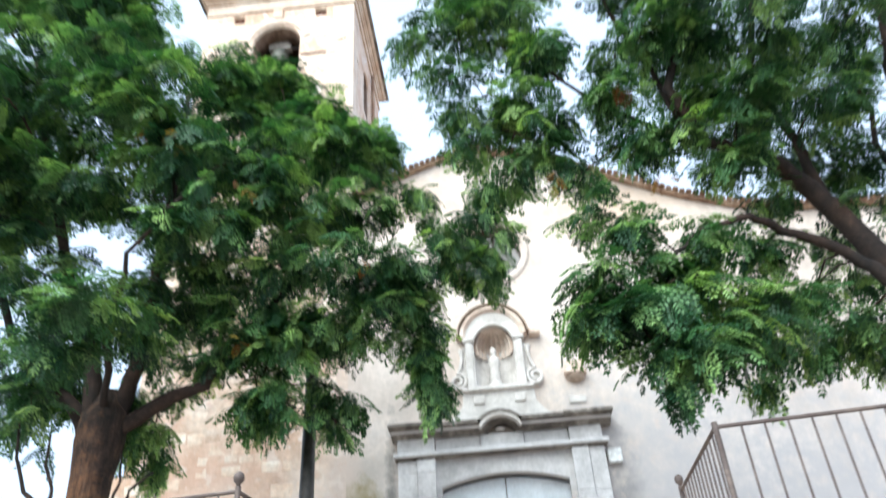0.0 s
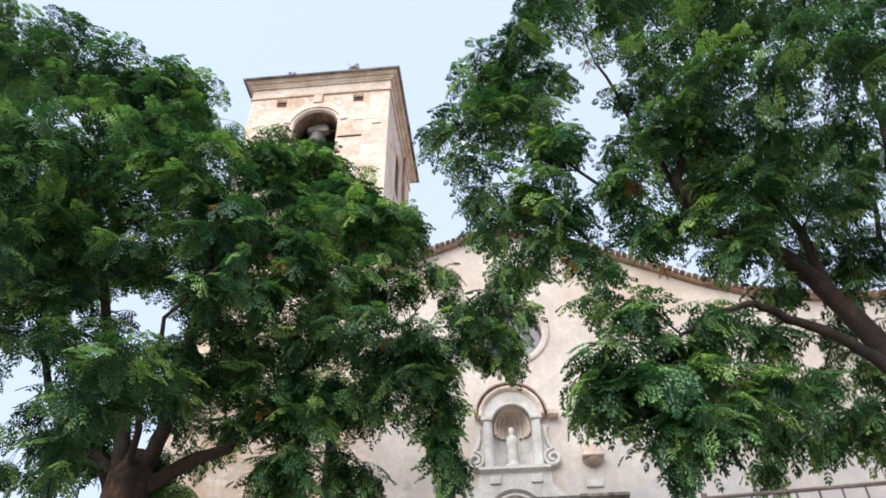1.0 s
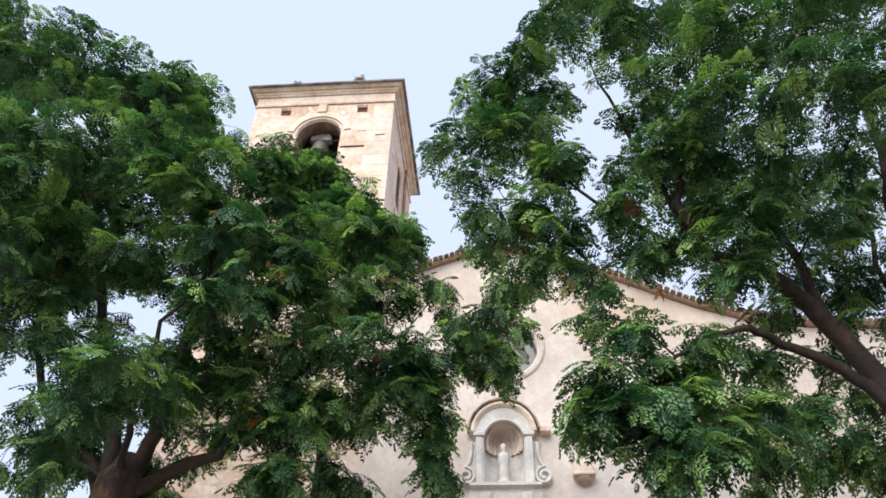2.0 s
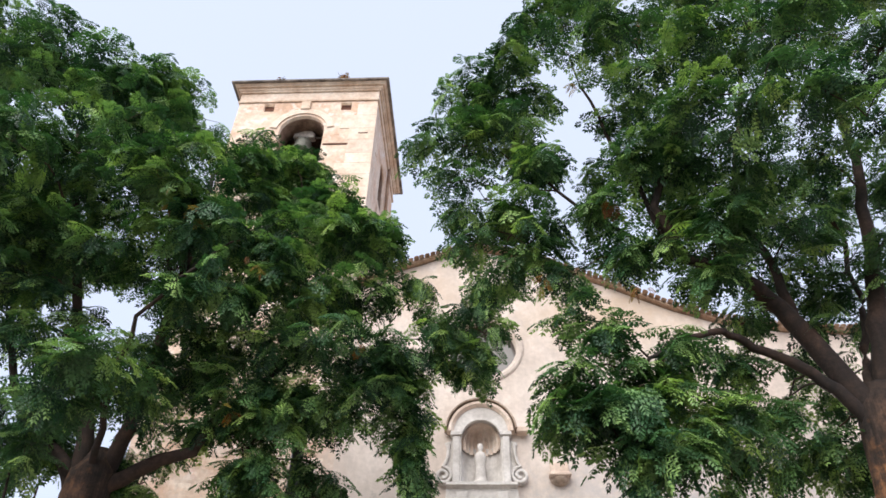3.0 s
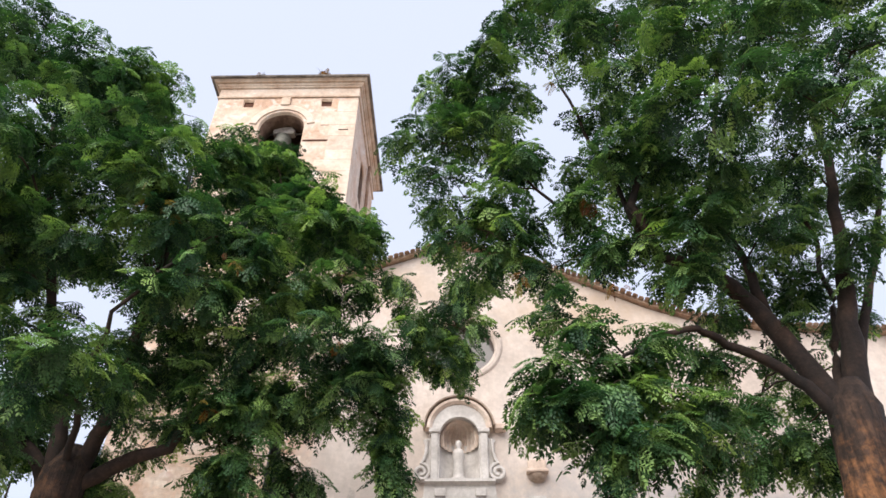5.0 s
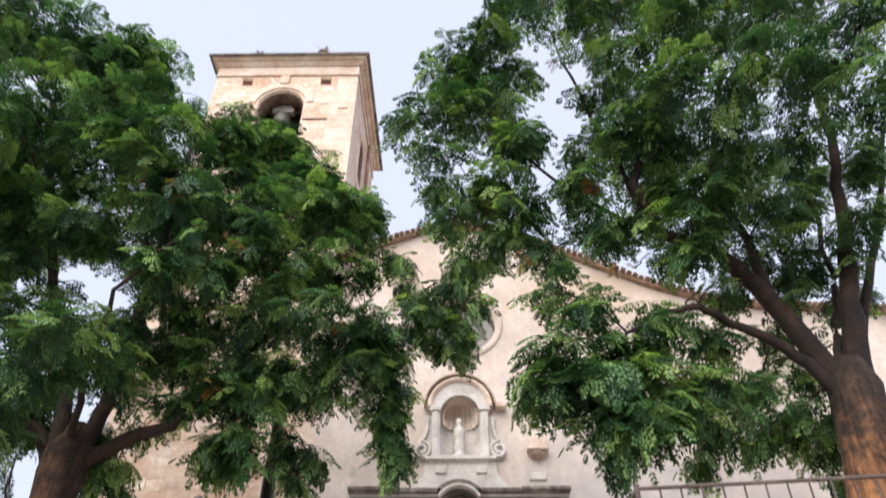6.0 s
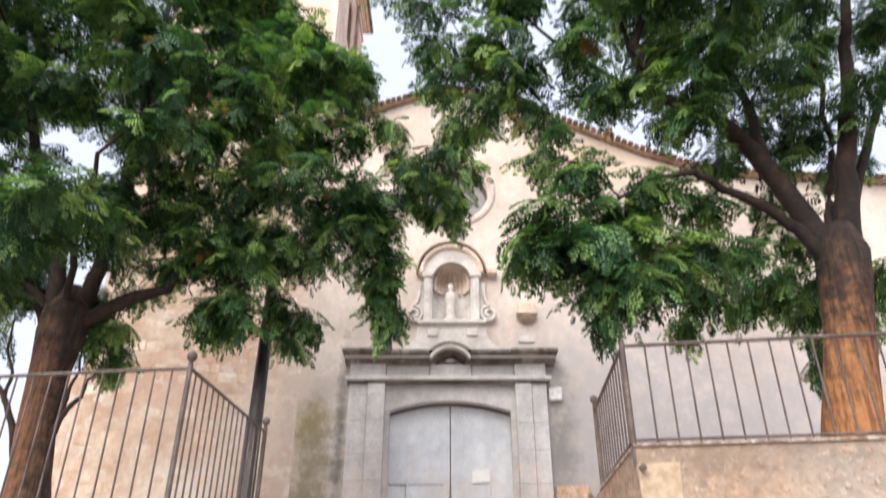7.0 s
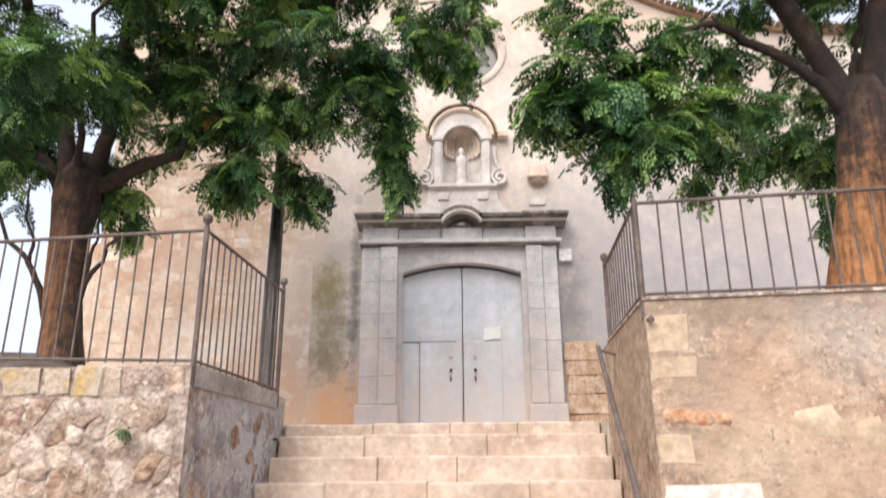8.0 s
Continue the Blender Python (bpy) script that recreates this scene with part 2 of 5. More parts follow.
flecked(RENDER, 22, [(0.57, (0.58, 0.49, 0.41), 0.5), (0.60, (0.21, 0.14, 0.095), 0.7)], 1.5)
tinted(MORTAR, [((-1.62, 5.95, 1.8), (0.5, 1.15, 1.2), (0.52, 0.515, 0.515), 1.0)], 5.0)
flecked(MORTAR, 13, [(0.56, (0.70, 0.63, 0.56), 0.8), (0.59, (0.27, 0.19, 0.145), 0.8)], 3.0)
flecked(RUBBLE, 15, [(0.57, (0.74, 0.66, 0.59), 0.7), (0.60, (0.30, 0.21, 0.16), 0.7)], 3.0)
flecked(STEP, 7, [(0.57, (0.66, 0.59, 0.52), 0.5), (0.57, (0.44, 0.30, 0.21), 0.5)], 2.0)
flecked(TOWER, 3.2, [(0.55, (0.76, 0.68, 0.63), 0.7), (0.58, (0.60, 0.40, 0.32), 0.6)], 0.6)
flecked(PLASTER, 4.0, [(0.58, (0.52, 0.43, 0.37), 0.45)], 0.4)

def glass_dark():
    m, nt, bs = nodes_of("window_glass")
    bs.inputs["Base Color"].default_value = (0.10, 0.085, 0.08, 1)
    bs.inputs["Roughness"].default_value = 0.12
    n = noise_node(nt, 3, 3)
    bumped(nt, bs, n.outputs["Fac"], 0.1, 0.02)
    return m


GLASS = glass_dark()


def leaf_material(name, a, b, c):
    m, nt, bs = nodes_of(name)
    geo = nt.nodes.new("ShaderNodeNewGeometry")
    big = noise_node(nt, 0.9, 3)
    col = ramp(nt, geo.outputs["Random Per Island"], [(0.0, a), (0.55, b), (1.0, c)])
    tone = ramp(nt, big.outputs["Fac"], [(0.32, (0.72, 0.8, 0.84)), (0.68, (1.5, 1.24, 0.82))])
    col = mixed(nt, 0.8, col, tone, "MULTIPLY")
    fine = noise_node(nt, 4.5, 3)
    spray = ramp(nt, fine.outputs["Fac"], [(0.36, (0.6, 0.64, 0.68)), (0.5, (0.95, 0.95, 0.95)), (0.64, (1.35, 1.3, 1.2))])
    col = mixed(nt, 0.9, col, spray, "MULTIPLY")
    nt.links.new(col, bs.inputs["Base Color"])
    bs.inputs["Roughness"].default_value = 0.48
    bs.inputs["Specular IOR Level"].default_value = 0.35
    tr = nt.nodes.new("ShaderNodeBsdfTranslucent")
    nt.links.new(mixed(nt, 1.0, col, (1.3, 1.5, 0.7), "MULTIPLY"), tr.inputs["Color"])
    mx = nt.nodes.new("ShaderNodeMixShader")
    mx.inputs["Fac"].default_value = 0.24
    nt.links.new(bs.outputs["BSDF"], mx.inputs[1])
    nt.links.new(tr.outputs["BSDF"], mx.inputs[2])
    nt.links.new(mx.outputs["Shader"], nt.nodes["Material Output"].inputs["Surface"])
    return m


LEAF = leaf_material("chinaberry_leaf", (0.013, 0.043, 0.028), (0.060, 0.150, 0.065), (0.28, 0.45, 0.18))


# ---------------- mesh helpers ----------------
def part(name, bm, material, parent=None, label="", smooth=False):
    me = bpy.data.meshes.new(name)
    bmesh.ops.recalc_face_normals(bm, faces=bm.faces)
    bm.to_mesh(me)
    bm.free()
    if smooth:
        me.polygons.foreach_set("use_smooth", [True] * len(me.polygons))
    me.materials.append(material)
    ob = new(name, me)
    if parent:
        ob.parent = parent
    if label:
        tagged(ob, label)
    return ob


def thing(name, label, category, group="", kind=""):
    ob = new(name)
    return tagged(ob, label, category, group, kind)


def add_box(bm, x0, x1, y0, y1, z0, z1, bevel=0.0):
    made = bmesh.ops.create_cube(bm, size=1)
    bmesh.ops.scale(bm, vec=(x1 - x0, y1 - y0, z1 - z0), verts=made["verts"])
    bmesh.ops.translate(bm, vec=((x0 + x1) / 2, (y0 + y1) / 2, (z0 + z1) / 2), verts=made["verts"])
    if bevel:
        edges = list({e for v in made["verts"] for e in v.link_edges})
        bmesh.ops.bevel(bm, geom=edges, offset=bevel, segments=1, affect="EDGES")


def box(x0, x1, y0, y1, z0, z1, bevel=0.0):
    bm = bmesh.new()
    add_box(bm, x0, x1, y0, y1, z0, z1, bevel)
    return bm


def tube(bm, pts, radii, n=10, wobble=0.0, seed=0):
    """A tapered tube along points, closed at both ends."""
    rng = random.Random(seed)
    rings = []
    up = Vector((0.31, 0.17, 0.94))
    for i, p in enumerate(pts):
        a = Vector(pts[max(i - 1, 0)])
        b = Vector(pts[min(i + 1, len(pts) - 1)])
        d = (b - a).normalized()
        u = d.cross(up)
        if u.length < 0.05:
            u = d.cross(Vector((1, 0, 0)))
        u.normalize()
        v = d.cross(u).normalized()
        ring = []
        for k in range(n):
            t = 2 * math.pi * k / n
            r = radii[i] * (1 + wobble * (rng.random() - 0.5))
            ring.append(bm.verts.new(Vector(p) + (u * math.cos(t) + v * math.sin(t)) * r))
        rings.append(ring)
    for r0, r1 in zip(rings, rings[1:]):
        for k in range(n):
            bm.faces.new((r0[k], r0[(k + 1) % n], r1[(k + 1) % n], r1[k]))
    bm.faces.new(rings[0][::-1])
    bm.faces.new(rings[-1])


def rod(a, b, r, n=8):
    bm = bmesh.new()
    tube(bm, [a, b], [r, r], n)
    return bm


def lathe(profile, n=24, x=0, y=0, z=0):
    """A turned shape from (radius, height) pairs."""
    bm = bmesh.new()
    rings = [[bm.verts.new((x + r * math.cos(2 * math.pi * k / n), y + r * math.sin(2 * math.pi * k / n), z + h)) for k in range(n)] for r, h in profile]
    for r0, r1 in zip(rings, rings[1:]):
        for k in range(n):
            bm.faces.new((r0[k], r0[(k + 1) % n], r1[(k + 1) % n], r1[k]))
    bm.faces.new(rings[0][::-1])
    bm.faces.new(rings[-1])
    return bm


def plate(loops, thickness):
    """A flat plate in x and z with holes, its front at y = 0 and its back at y = thickness."""
    cu = bpy.data.curves.new("outline", "CURVE")
    cu.dimensions, cu.fill_mode, cu.extrude = "2D", "BOTH", thickness / 2
    for loop in loops:
        sp = cu.splines.new("POLY")
        sp.points.add(len(loop) - 1)
        for p, (x, z) in zip(sp.points, loop):
            p.co = (x, z, 0, 1)
        sp.use_cyclic_u = True
    ob = bpy.data.objects.new("outline", cu)
    scene.collection.objects.link(ob)
    dg = bpy.context.evaluated_depsgraph_get()
    me = bpy.data.meshes.new_from_object(ob.evaluated_get(dg))
    bm = bmesh.new()
    bm.from_mesh(me)
    bpy.data.objects.remove(ob)
    bpy.data.meshes.remove(me)
    bpy.data.curves.remove(cu)
    bmesh.ops.remove_doubles(bm, verts=bm.verts, dist=0.0005)
    for v in bm.verts:
        v.co = Vector((v.co.x, thickness / 2 - v.co.z, v.co.y))
    return bm


def moved(bm, x=0, y=0, z=0, turn=0):
    if turn:
        bmesh.ops.rotate(bm, verts=bm.verts, cent=(0, 0, 0), matrix=Matrix.Rotation(radians(turn), 3, "Z"))
    bmesh.ops.translate(bm, verts=bm.verts, vec=(x, y, z))
    return bm


def arc(cx, cz, r, a0, a1, n=20):
    return [(cx + r * math.cos(radians(a0 + (a1 - a0) * i / n)), cz + r * math.sin(radians(a0 + (a1 - a0) * i / n))) for i in range(n + 1)]


def sweep(path, profile, y):
    """A moulding along a path in x and z; the profile is (outward, up) from the wall at y."""
    bm = bmesh.new()
    rings = []
    for i, (x, z) in enumerate(path):
        ax, az_ = path[max(i - 1, 0)]
        bx, bz = path[min(i + 1, len(path) - 1)]
        d = Vector((bx - ax, bz - az_)).normalized()
        nx, nz = -d.y, d.x
        rings.append([bm.verts.new((x + nx * h, y - o, z + nz * h)) for o, h in profile])
    k = len(profile)
    for r0, r1 in zip(rings, rings[1:]):
        for j in range(k):
            bm.faces.new((r0[j], r0[(j + 1) % k], r1[(j + 1) % k], r1[j]))
    bm.faces.new(rings[0])
    bm.faces.new(rings[-1][::-1])
    return bm


# ---------------- ground, walls, steps ----------------
ground_bm = bmesh.new()
bmesh.ops.create_grid(ground_bm, x_segments=8, y_segments=8, size=600)
tagged(part("ground", ground_bm, GROUND), "pale paved ground of the square", "ground", kind="structure")

# unseen walls added behind and beside the camera to hold back low sky light
BLOCKER = surface("blocker_plaster", (0.22, 0.18, 0.15), (0.30, 0.25, 0.21), (0.36, 0.31, 0.26), 0.5, 8, streak=0.3)
for x0, x1, y0, y1 in ((-18, 18, -9.5, -9), (-18.5, -18, -9.5, 2), (18, 18.5, -9.5, 2)):
    tagged(part("wall_of_square", box(x0, x1, y0, y1, 0, 6.0), BLOCKER), "unseen added wall that blocks low sky light", "wall", kind="structure")

LX, LY, LZ = -1.77, 4.67, 2.29     # left terrace corner
LXF, LYF = -1.64, 6.44             # its far end beside the steps
RX, RY, RZ = 1.23, 4.61, 2.69      # right terrace corner
RXF, RYF = 1.31, 6.20


def prism(outline, z0, z1):
    bm = bmesh.new()
    lo = [bm.verts.new((x, y, z0)) for x, y in outline]
    hi = [bm.verts.new((x, y, z1)) for x, y in outline]
    bm.faces.new(lo[::-1])
    bm.faces.new(hi)
    for i in range(len(lo)):
        j = (i + 1) % len(lo)
        bm.faces.new((lo[i], lo[j], hi[j], hi[i]))
    return bm


left_wall = tagged(part("retaining_wall_left", prism([(-11, LY), (LX, LY), (LXF, LYF), (LXF - 0.02, LYF + 0.4), (-11, LYF + 0.4), (-11, LY + 0.5)], 0, LZ), MORTAR),
                   "rubble stone retaining wall with lime mortar and yellow lichen", "wall", kind="structure")
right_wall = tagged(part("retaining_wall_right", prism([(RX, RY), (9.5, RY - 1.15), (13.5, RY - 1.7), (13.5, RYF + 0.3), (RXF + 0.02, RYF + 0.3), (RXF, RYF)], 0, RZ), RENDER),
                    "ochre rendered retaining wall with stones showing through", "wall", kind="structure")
tagged(part("forecourt", prism([(-11, LYF + 0.41), (LXF, LYF + 0.41), (LXF, 6.9), (RXF, 6.9), (RXF, RYF + 0.31), (13.5, RYF + 0.31), (13.5, 14.98), (-11, 14.98)], 0, 2.04), EARTH), "pale earth forecourt before the church door", "forecourt", kind="structure")
stairs = tagged(new("stairs"), "worn pale stone steps up to the church", "stairs", kind="structure")
STEPS = [(2.05, 6.78), (1.935, 6.55), (1.745, 6.32), (1.54, 5.98)]
while STEPS[-1][0] > 0.25:
    STEPS.append((STEPS[-1][0] - 0.19, STEPS[-1][1] - 0.34))
for i, (z, y) in enumerate(STEPS):
    xl = LX + (LXF - LX) * max(0, min(1, (y - LY) / (LYF - LY)))
    xr = RX + (RXF - RX) * max(0, min(1, (y - RY) / (RYF - RY)))
    rng = random.Random(40 + i)
    x = xl + 0.01
    while x < xr - 0.02:
        w = rng.uniform(0.55, 1.15)
        x1 = xr - 0.01 if x + w > xr - 0.35 else x + w
        part("step_block", box(x + 0.0006, x1 - 0.0006, y + rng.uniform(-0.012, 0.012), y + 0.62, z - 0.24, z + rng.uniform(-0.008, 0.008), 0.012), STEP, stairs)
        x = x1

# ---------------- church ----------------
FY = 15.0
church = thing("church", "old plastered church with stone portal and square bell tower", "church")


def gable(x):
    u = abs(x - 0.1)
    pts = [(0, 14.55), (0.9, 14.32), (2.0, 13.9), (3.4, 13.25), (5.0, 12.45), (6.2, 12.0), (7.7, 11.75), (14, 11.4)]
    return float(np.interp(u, [p[0] for p in pts], [p[1] for p in pts]))


DX, DOOR_L, DOOR_R, SILL_Z, SPRING, APEX = 0.09, -1.21, 1.38, 2.30, 5.80, 6.02
door_arch = []
for i in range(17):
    t = i / 16
    door_arch.append((DOOR_R + (DOOR_L - DOOR_R) * t, SPRING + (APEX - SPRING) * (1 - (2 * t - 1) ** 2)))
door_loop = [(DOOR_L, SILL_Z), (DOOR_R, SILL_Z)] + door_arch
NX, NICHE_R, NICHE_Z0, NICHE_SP = 0.13, 0.45, 7.86, 8.88
niche_loop = [(NX - NICHE_R, NICHE_Z0), (NX + NICHE_R, NICHE_Z0)] + arc(NX, NICHE_SP, NICHE_R, 0, 180)
OX, OZ, OR_ = 0.22, 11.40, 0.84
ocu_loop = arc(OX, OZ, OR_, 0, 360, 40)[:-1]
top = [(x, gable(x)) for x in np.linspace(13, -3.2, 60)]
facade_loop = [(-3.2, 0), (13, 0)] + top
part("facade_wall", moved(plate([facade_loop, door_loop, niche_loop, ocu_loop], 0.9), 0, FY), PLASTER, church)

# nave behind the front
nave = bmesh.new()
add_box(nave, 12.2, 13.0, 15.9, 38, 0, 11.3)
add_box(nave, -3.2, 13.0, 38, 38.8, 0, 11.4)
add_box(nave, -3.2, -2.4, 20.2, 38, 0, 13.0)
part("nave_wall", nave, PLASTER, church)
part("nave_gable", moved(plate([facade_loop], 0.4), 0, 37.4), PLASTER, church)
roof = bmesh.new()
xs = list(np.linspace(-3.3, 13.3, 60))
rows_ = []
for y in (14.85, 39):
    rows_.append([roof.verts.new((x, y, gable(x) + 0.03)) for x in xs])
    rows_.append([roof.verts.new((x, y, gable(x) + 0.13)) for x in xs])
for i in range(len(xs) - 1):
    a0, a1, b0, b1 = rows_
    roof.faces.new((a1[i], a1[i + 1], b1[i + 1], b1[i]))
    roof.faces.new((a0[i], b0[i], b0[i + 1], a0[i + 1]))
    roof.faces.new((a0[i], a0[i + 1], a1[i + 1], a1[i]))
    roof.faces.new((b0[i], b1[i], b1[i + 1], b0[i + 1]))
part("roof", roof, TILE, church)

# tower
TX0, TX1, TY0, TY1, TZ = -8.03, -3.20, FY, 20.0, 21.45


def arch_hole(cx, z0, spring, r):
    return [(cx - r, z0), (cx + r, z0)] + arc(cx, spring, r, 0, 180, 24)


front_hole = arch_hole(-5.65, 17.4, 19.97, 0.76)
putlogs = [[(x - 0.19, z), (x + 0.19, z), (x + 0.19, z + 0.41), (x - 0.19, z + 0.41)] for x, z in ((-6.96, 20.98), (-4.28, 20.98))]
part("tower_wall", moved(plate([[(TX0, 0), (TX1, 0), (TX1, TZ), (TX0, TZ)], front_hole] + putlogs, 0.8), 0, FY), TOWER, church)
side_hole = arch_hole(2.3, 18.5, 20.05, 0.46)
side_slot = [(1.70, 17.62), (2.02, 17.62), (2.02, 18.25), (1.70, 18.25)]
part("tower_wall", moved(plate([[(0.8, 0), (5.0, 0), (5.0, TZ), (0.8, TZ)], side_hole, side_slot], 0.8), TX1, FY, 0, 90), TOWER, church)
part("tower_wall", moved(plate([[(0.8, 0), (5.0, 0), (5.0, TZ), (0.8, TZ)]], 0.8), TX0 + 0.8, FY, 0, 90), TOWER, church)
part("tower_wall", box(TX0 + 0.8, TX1 - 0.8, 19.2, 20.0, 0, TZ), CORNICE_STONE, church)
for x in (-6.96, -4.28):
    part("putlog_brick", box(x - 0.188, x + 0.188, FY + 0.12, FY + 0.5, 20.982, 21.388), BRICK, church)
part("tower_base", box(TX0 - 0.75, TX0, FY + 0.02, TY1, 0, 6.6, 0.02), TOWER, church)
part("belfry_floor", box(TX0 + 0.8, TX1 - 0.8, FY + 0.8, 19.2, 17.1, 17.3), CORNICE_STONE, church)
part("belfry_ceiling", box(TX0 + 0.8, TX1 - 0.8, FY + 0.8, 19.2, 21.2, 21.4), BARK, church, "dark ceiling of the belfry")


def ring_band(out0, out1, z0, z1):
    """A square band round the tower, from one projection to another."""
    bm = bmesh.new()
    rings = []
    for o, z in ((out0, z0), (out1, z1)):
        rings.append([bm.verts.new(p) for p in ((TX0 - o, TY0 - o, z), (TX1 + o, TY0 - o, z), (TX1 + o, TY1 + o, z), (TX0 - o, TY1 + o, z))])
    for k in range(4):
        bm.faces.new((rings[0][k], rings[0][(k + 1) % 4], rings[1][(k + 1) % 4], rings[1][k]))
    bm.faces.new(rings[0][::-1])
    bm.faces.new(rings[1])
    return bm


part("string_moulding", ring_band(0.05, 0.06, 21.46, 21.52), CORNICE_STONE, church)
part("tower_frieze", ring_band(0.02, 0.02, 21.52, 21.96), QUOIN, church)
part("cornice_moulding", ring_band(0.07, 0.10, 21.96, 22.03), CORNICE_STONE, church)
part("cornice_moulding", ring_band(0.12, 0.14, 22.03, 22.13), CORNICE_STONE, church)
part("cornice_moulding", ring_band(0.20, 0.27, 22.13, 22.23), CORNICE_STONE, church)
part("tower_roof", ring_band(0.36, 0.37, 22.23, 22.29), DARKSTONE, church)
part("tower_roof", ring_band(0.30, 0.16, 22.29, 22.38), TILE, church)
part("brick_course", box(-4.84, -4.02, FY - 0.03, FY + 0.02, 19.20, 19.26, 0.008), BRICK, church)
part("brick_course", box(-3.72, -3.40, FY - 0.035, FY + 0.02, 19.72, 19.76, 0.008), BRICK, church)
# added dark boxes inside the belfry walls, their colour standing in for deep shade
part("belfry_shade_lining", box(TX0 + 0.803, TX0 + 0.84, FY + 0.83, 19.17, 17.3, 21.19), BRICK, church)
part("belfry_shade_lining", box(TX0 + 0.845, TX1 - 0.81, 19.15, 19.197, 17.3, 21.19), BRICK, church)
part("arch_lining", moved(plate([arch_hole(-5.65, 17.41, 19.97, 0.755), arch_hole(-5.65, 17.45, 19.97, 0.715)], 0.62), 0, FY + 0.14), ARCHBRICK, church, "dark brick lining of the belfry arch")
part("arch_lining", moved(plate([arch_hole(2.3, 18.51, 20.05, 0.455), arch_hole(2.3, 18.55, 20.05, 0.42)], 0.62), TX1 - 0.05, FY, 0, 90), ARCHBRICK, church)
part("drainpipe", rod((TX1 + 0.07, 18.3, 21.5), (TX1 + 0.07, 18.3, 18.4), 0.055, 10), TILE, church, "rusty brown drainpipe")
# archivolt round the belfry opening
part("archivolt", sweep(arc(-5.65, 19.95, 0.86, 172, 8, 28), [(-0.05, 0), (0.045, 0), (0.045, 0.20), (0.02, 0.25), (-0.05, 0.25)], FY), QUOIN, church)
part("keystone", box(-5.82, -5.50, FY - 0.09, FY + 0.05, 21.0, 21.42, 0.02), CORNICE_STONE, church)
rng = random.Random(5)
z = 9.0
while z < 21.2:
    h = rng.uniform(0.46, 0.78)
    w = rng.choice((0.62, 1.15, 0.85, 0.7)) if z < 20.0 else 0.66
    if z + h < 21.4:
        part("quoin", box(TX1 - w, TX1 + 0.02, FY - 0.02, FY + rng.choice((0.5, 0.8)), z + 0.0015, z + h - 0.0015, 0.005), QUOIN, church)
    z += h

# oculus
part("oculus_ring", sweep(arc(OX, OZ, 1.02, 0, 360, 48), [(-0.05, 0), (0.02, 0), (0.045, 0.04), (0.045, 0.12), (0.0, 0.16)], FY), PLASTER, church)
part("oculus_glass", moved(plate([arc(OX, OZ, 0.86, 0, 360, 40)[:-1]], 0.03), 0, FY + 0.35), GLASS, church)

# portal
pil_y = FY - 0.2
for x0, x1, side in ((-2.09, -1.31, -1), (1.49, 2.16, 1)):
    pil = part("pilaster", box(x0, x1, pil_y + 0.06, FY + 0.02, 2.1, 6.36), GREYSTONE, church)
    inner = (x0 + 0.406, x1) if side < 0 else (x0, x1 - 0.326)
    outer = (x0, x0 + 0.40) if side < 0 else (x1 - 0.32, x1)
    z = 2.12
    rng = random.Random(9 + side)
    part("plinth_block", box(x0 - 0.06, x1 + 0.06, pil_y - 0.08, pil_y + 0.1, 2.1, 2.95, 0.02), GREYSTONE, pil)
    z = 2.97
    while z < 6.3:
        h = min(rng.uniform(0.5, 0.8), 6.36 - z)
        if 6.36 - z - h < 0.25:
            h = 6.36 - z
        part("stone_block", box(inner[0] + 0.001, inner[1] - 0.001, pil_y - 0.03, pil_y + 0.1, z, z + h - 0.004, 0.006), GREYSTONE, pil)
        part("stone_block", box(outer[0] + 0.001, outer[1] - 0.001, pil_y + 0.02, pil_y + 0.1, z, z + h - 0.004, 0.006), GREYSTONE, pil)
        z += h
# door surround and lintel between the pilasters
sur = plate([[(-1.31, 2.1), (1.49, 2.1), (1.49, 6.37), (-1.31, 6.37)], [(DOOR_L + 0.004, 2.11), (DOOR_R - 0.004, 2.11)] + [(x, z - 0.004) for x, z in door_arch]], 0.55)
part("door_surround", moved(sur, 0, FY - 0.1), GREYSTONE, church)
# the dark lower band stands in for the shadow line under the string course
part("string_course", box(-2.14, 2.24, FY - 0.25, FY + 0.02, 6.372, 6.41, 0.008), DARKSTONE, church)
part("string_course", box(-2.17, 2.27, FY - 0.30, FY + 0.02, 6.412, 6.50, 0.016), GREYSTONE, church)
for x0, x1, o in ((-2.09, -1.31, 0.2), (-1.30, -0.36, 0.12), (-0.35, 0.55, 0.16), (0.56, 1.48, 0.12), (1.49, 2.16, 0.2)):
    part("frieze_block", box(x0, x1, FY - o, FY + 0.02, 6.505, 6.80, 0.012), GREYSTONE, church)
bump = [(-2.2, 6.80), (-0.34, 6.80)] + arc(DX, 6.62, 0.37, 150, 30, 14) + [(0.52, 6.80), (2.38, 6.80)]
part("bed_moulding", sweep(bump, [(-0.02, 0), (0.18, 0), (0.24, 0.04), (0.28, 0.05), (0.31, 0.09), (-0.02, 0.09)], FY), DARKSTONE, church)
part("fillet", sweep(bump, [(-0.02, 0.092), (0.36, 0.092), (0.38, 0.131), (-0.02, 0.131)], FY), GREYSTONE, church)
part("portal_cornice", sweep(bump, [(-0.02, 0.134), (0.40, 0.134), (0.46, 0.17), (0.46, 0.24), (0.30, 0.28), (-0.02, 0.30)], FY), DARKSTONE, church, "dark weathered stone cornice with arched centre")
part("arch_edge", sweep(arc(DX, 6.62, 0.47, 150, 30, 14), [(0.30, 0), (0.475, 0), (0.475, 0.05), (0.30, 0.05)], FY), WHITESTONE, church)
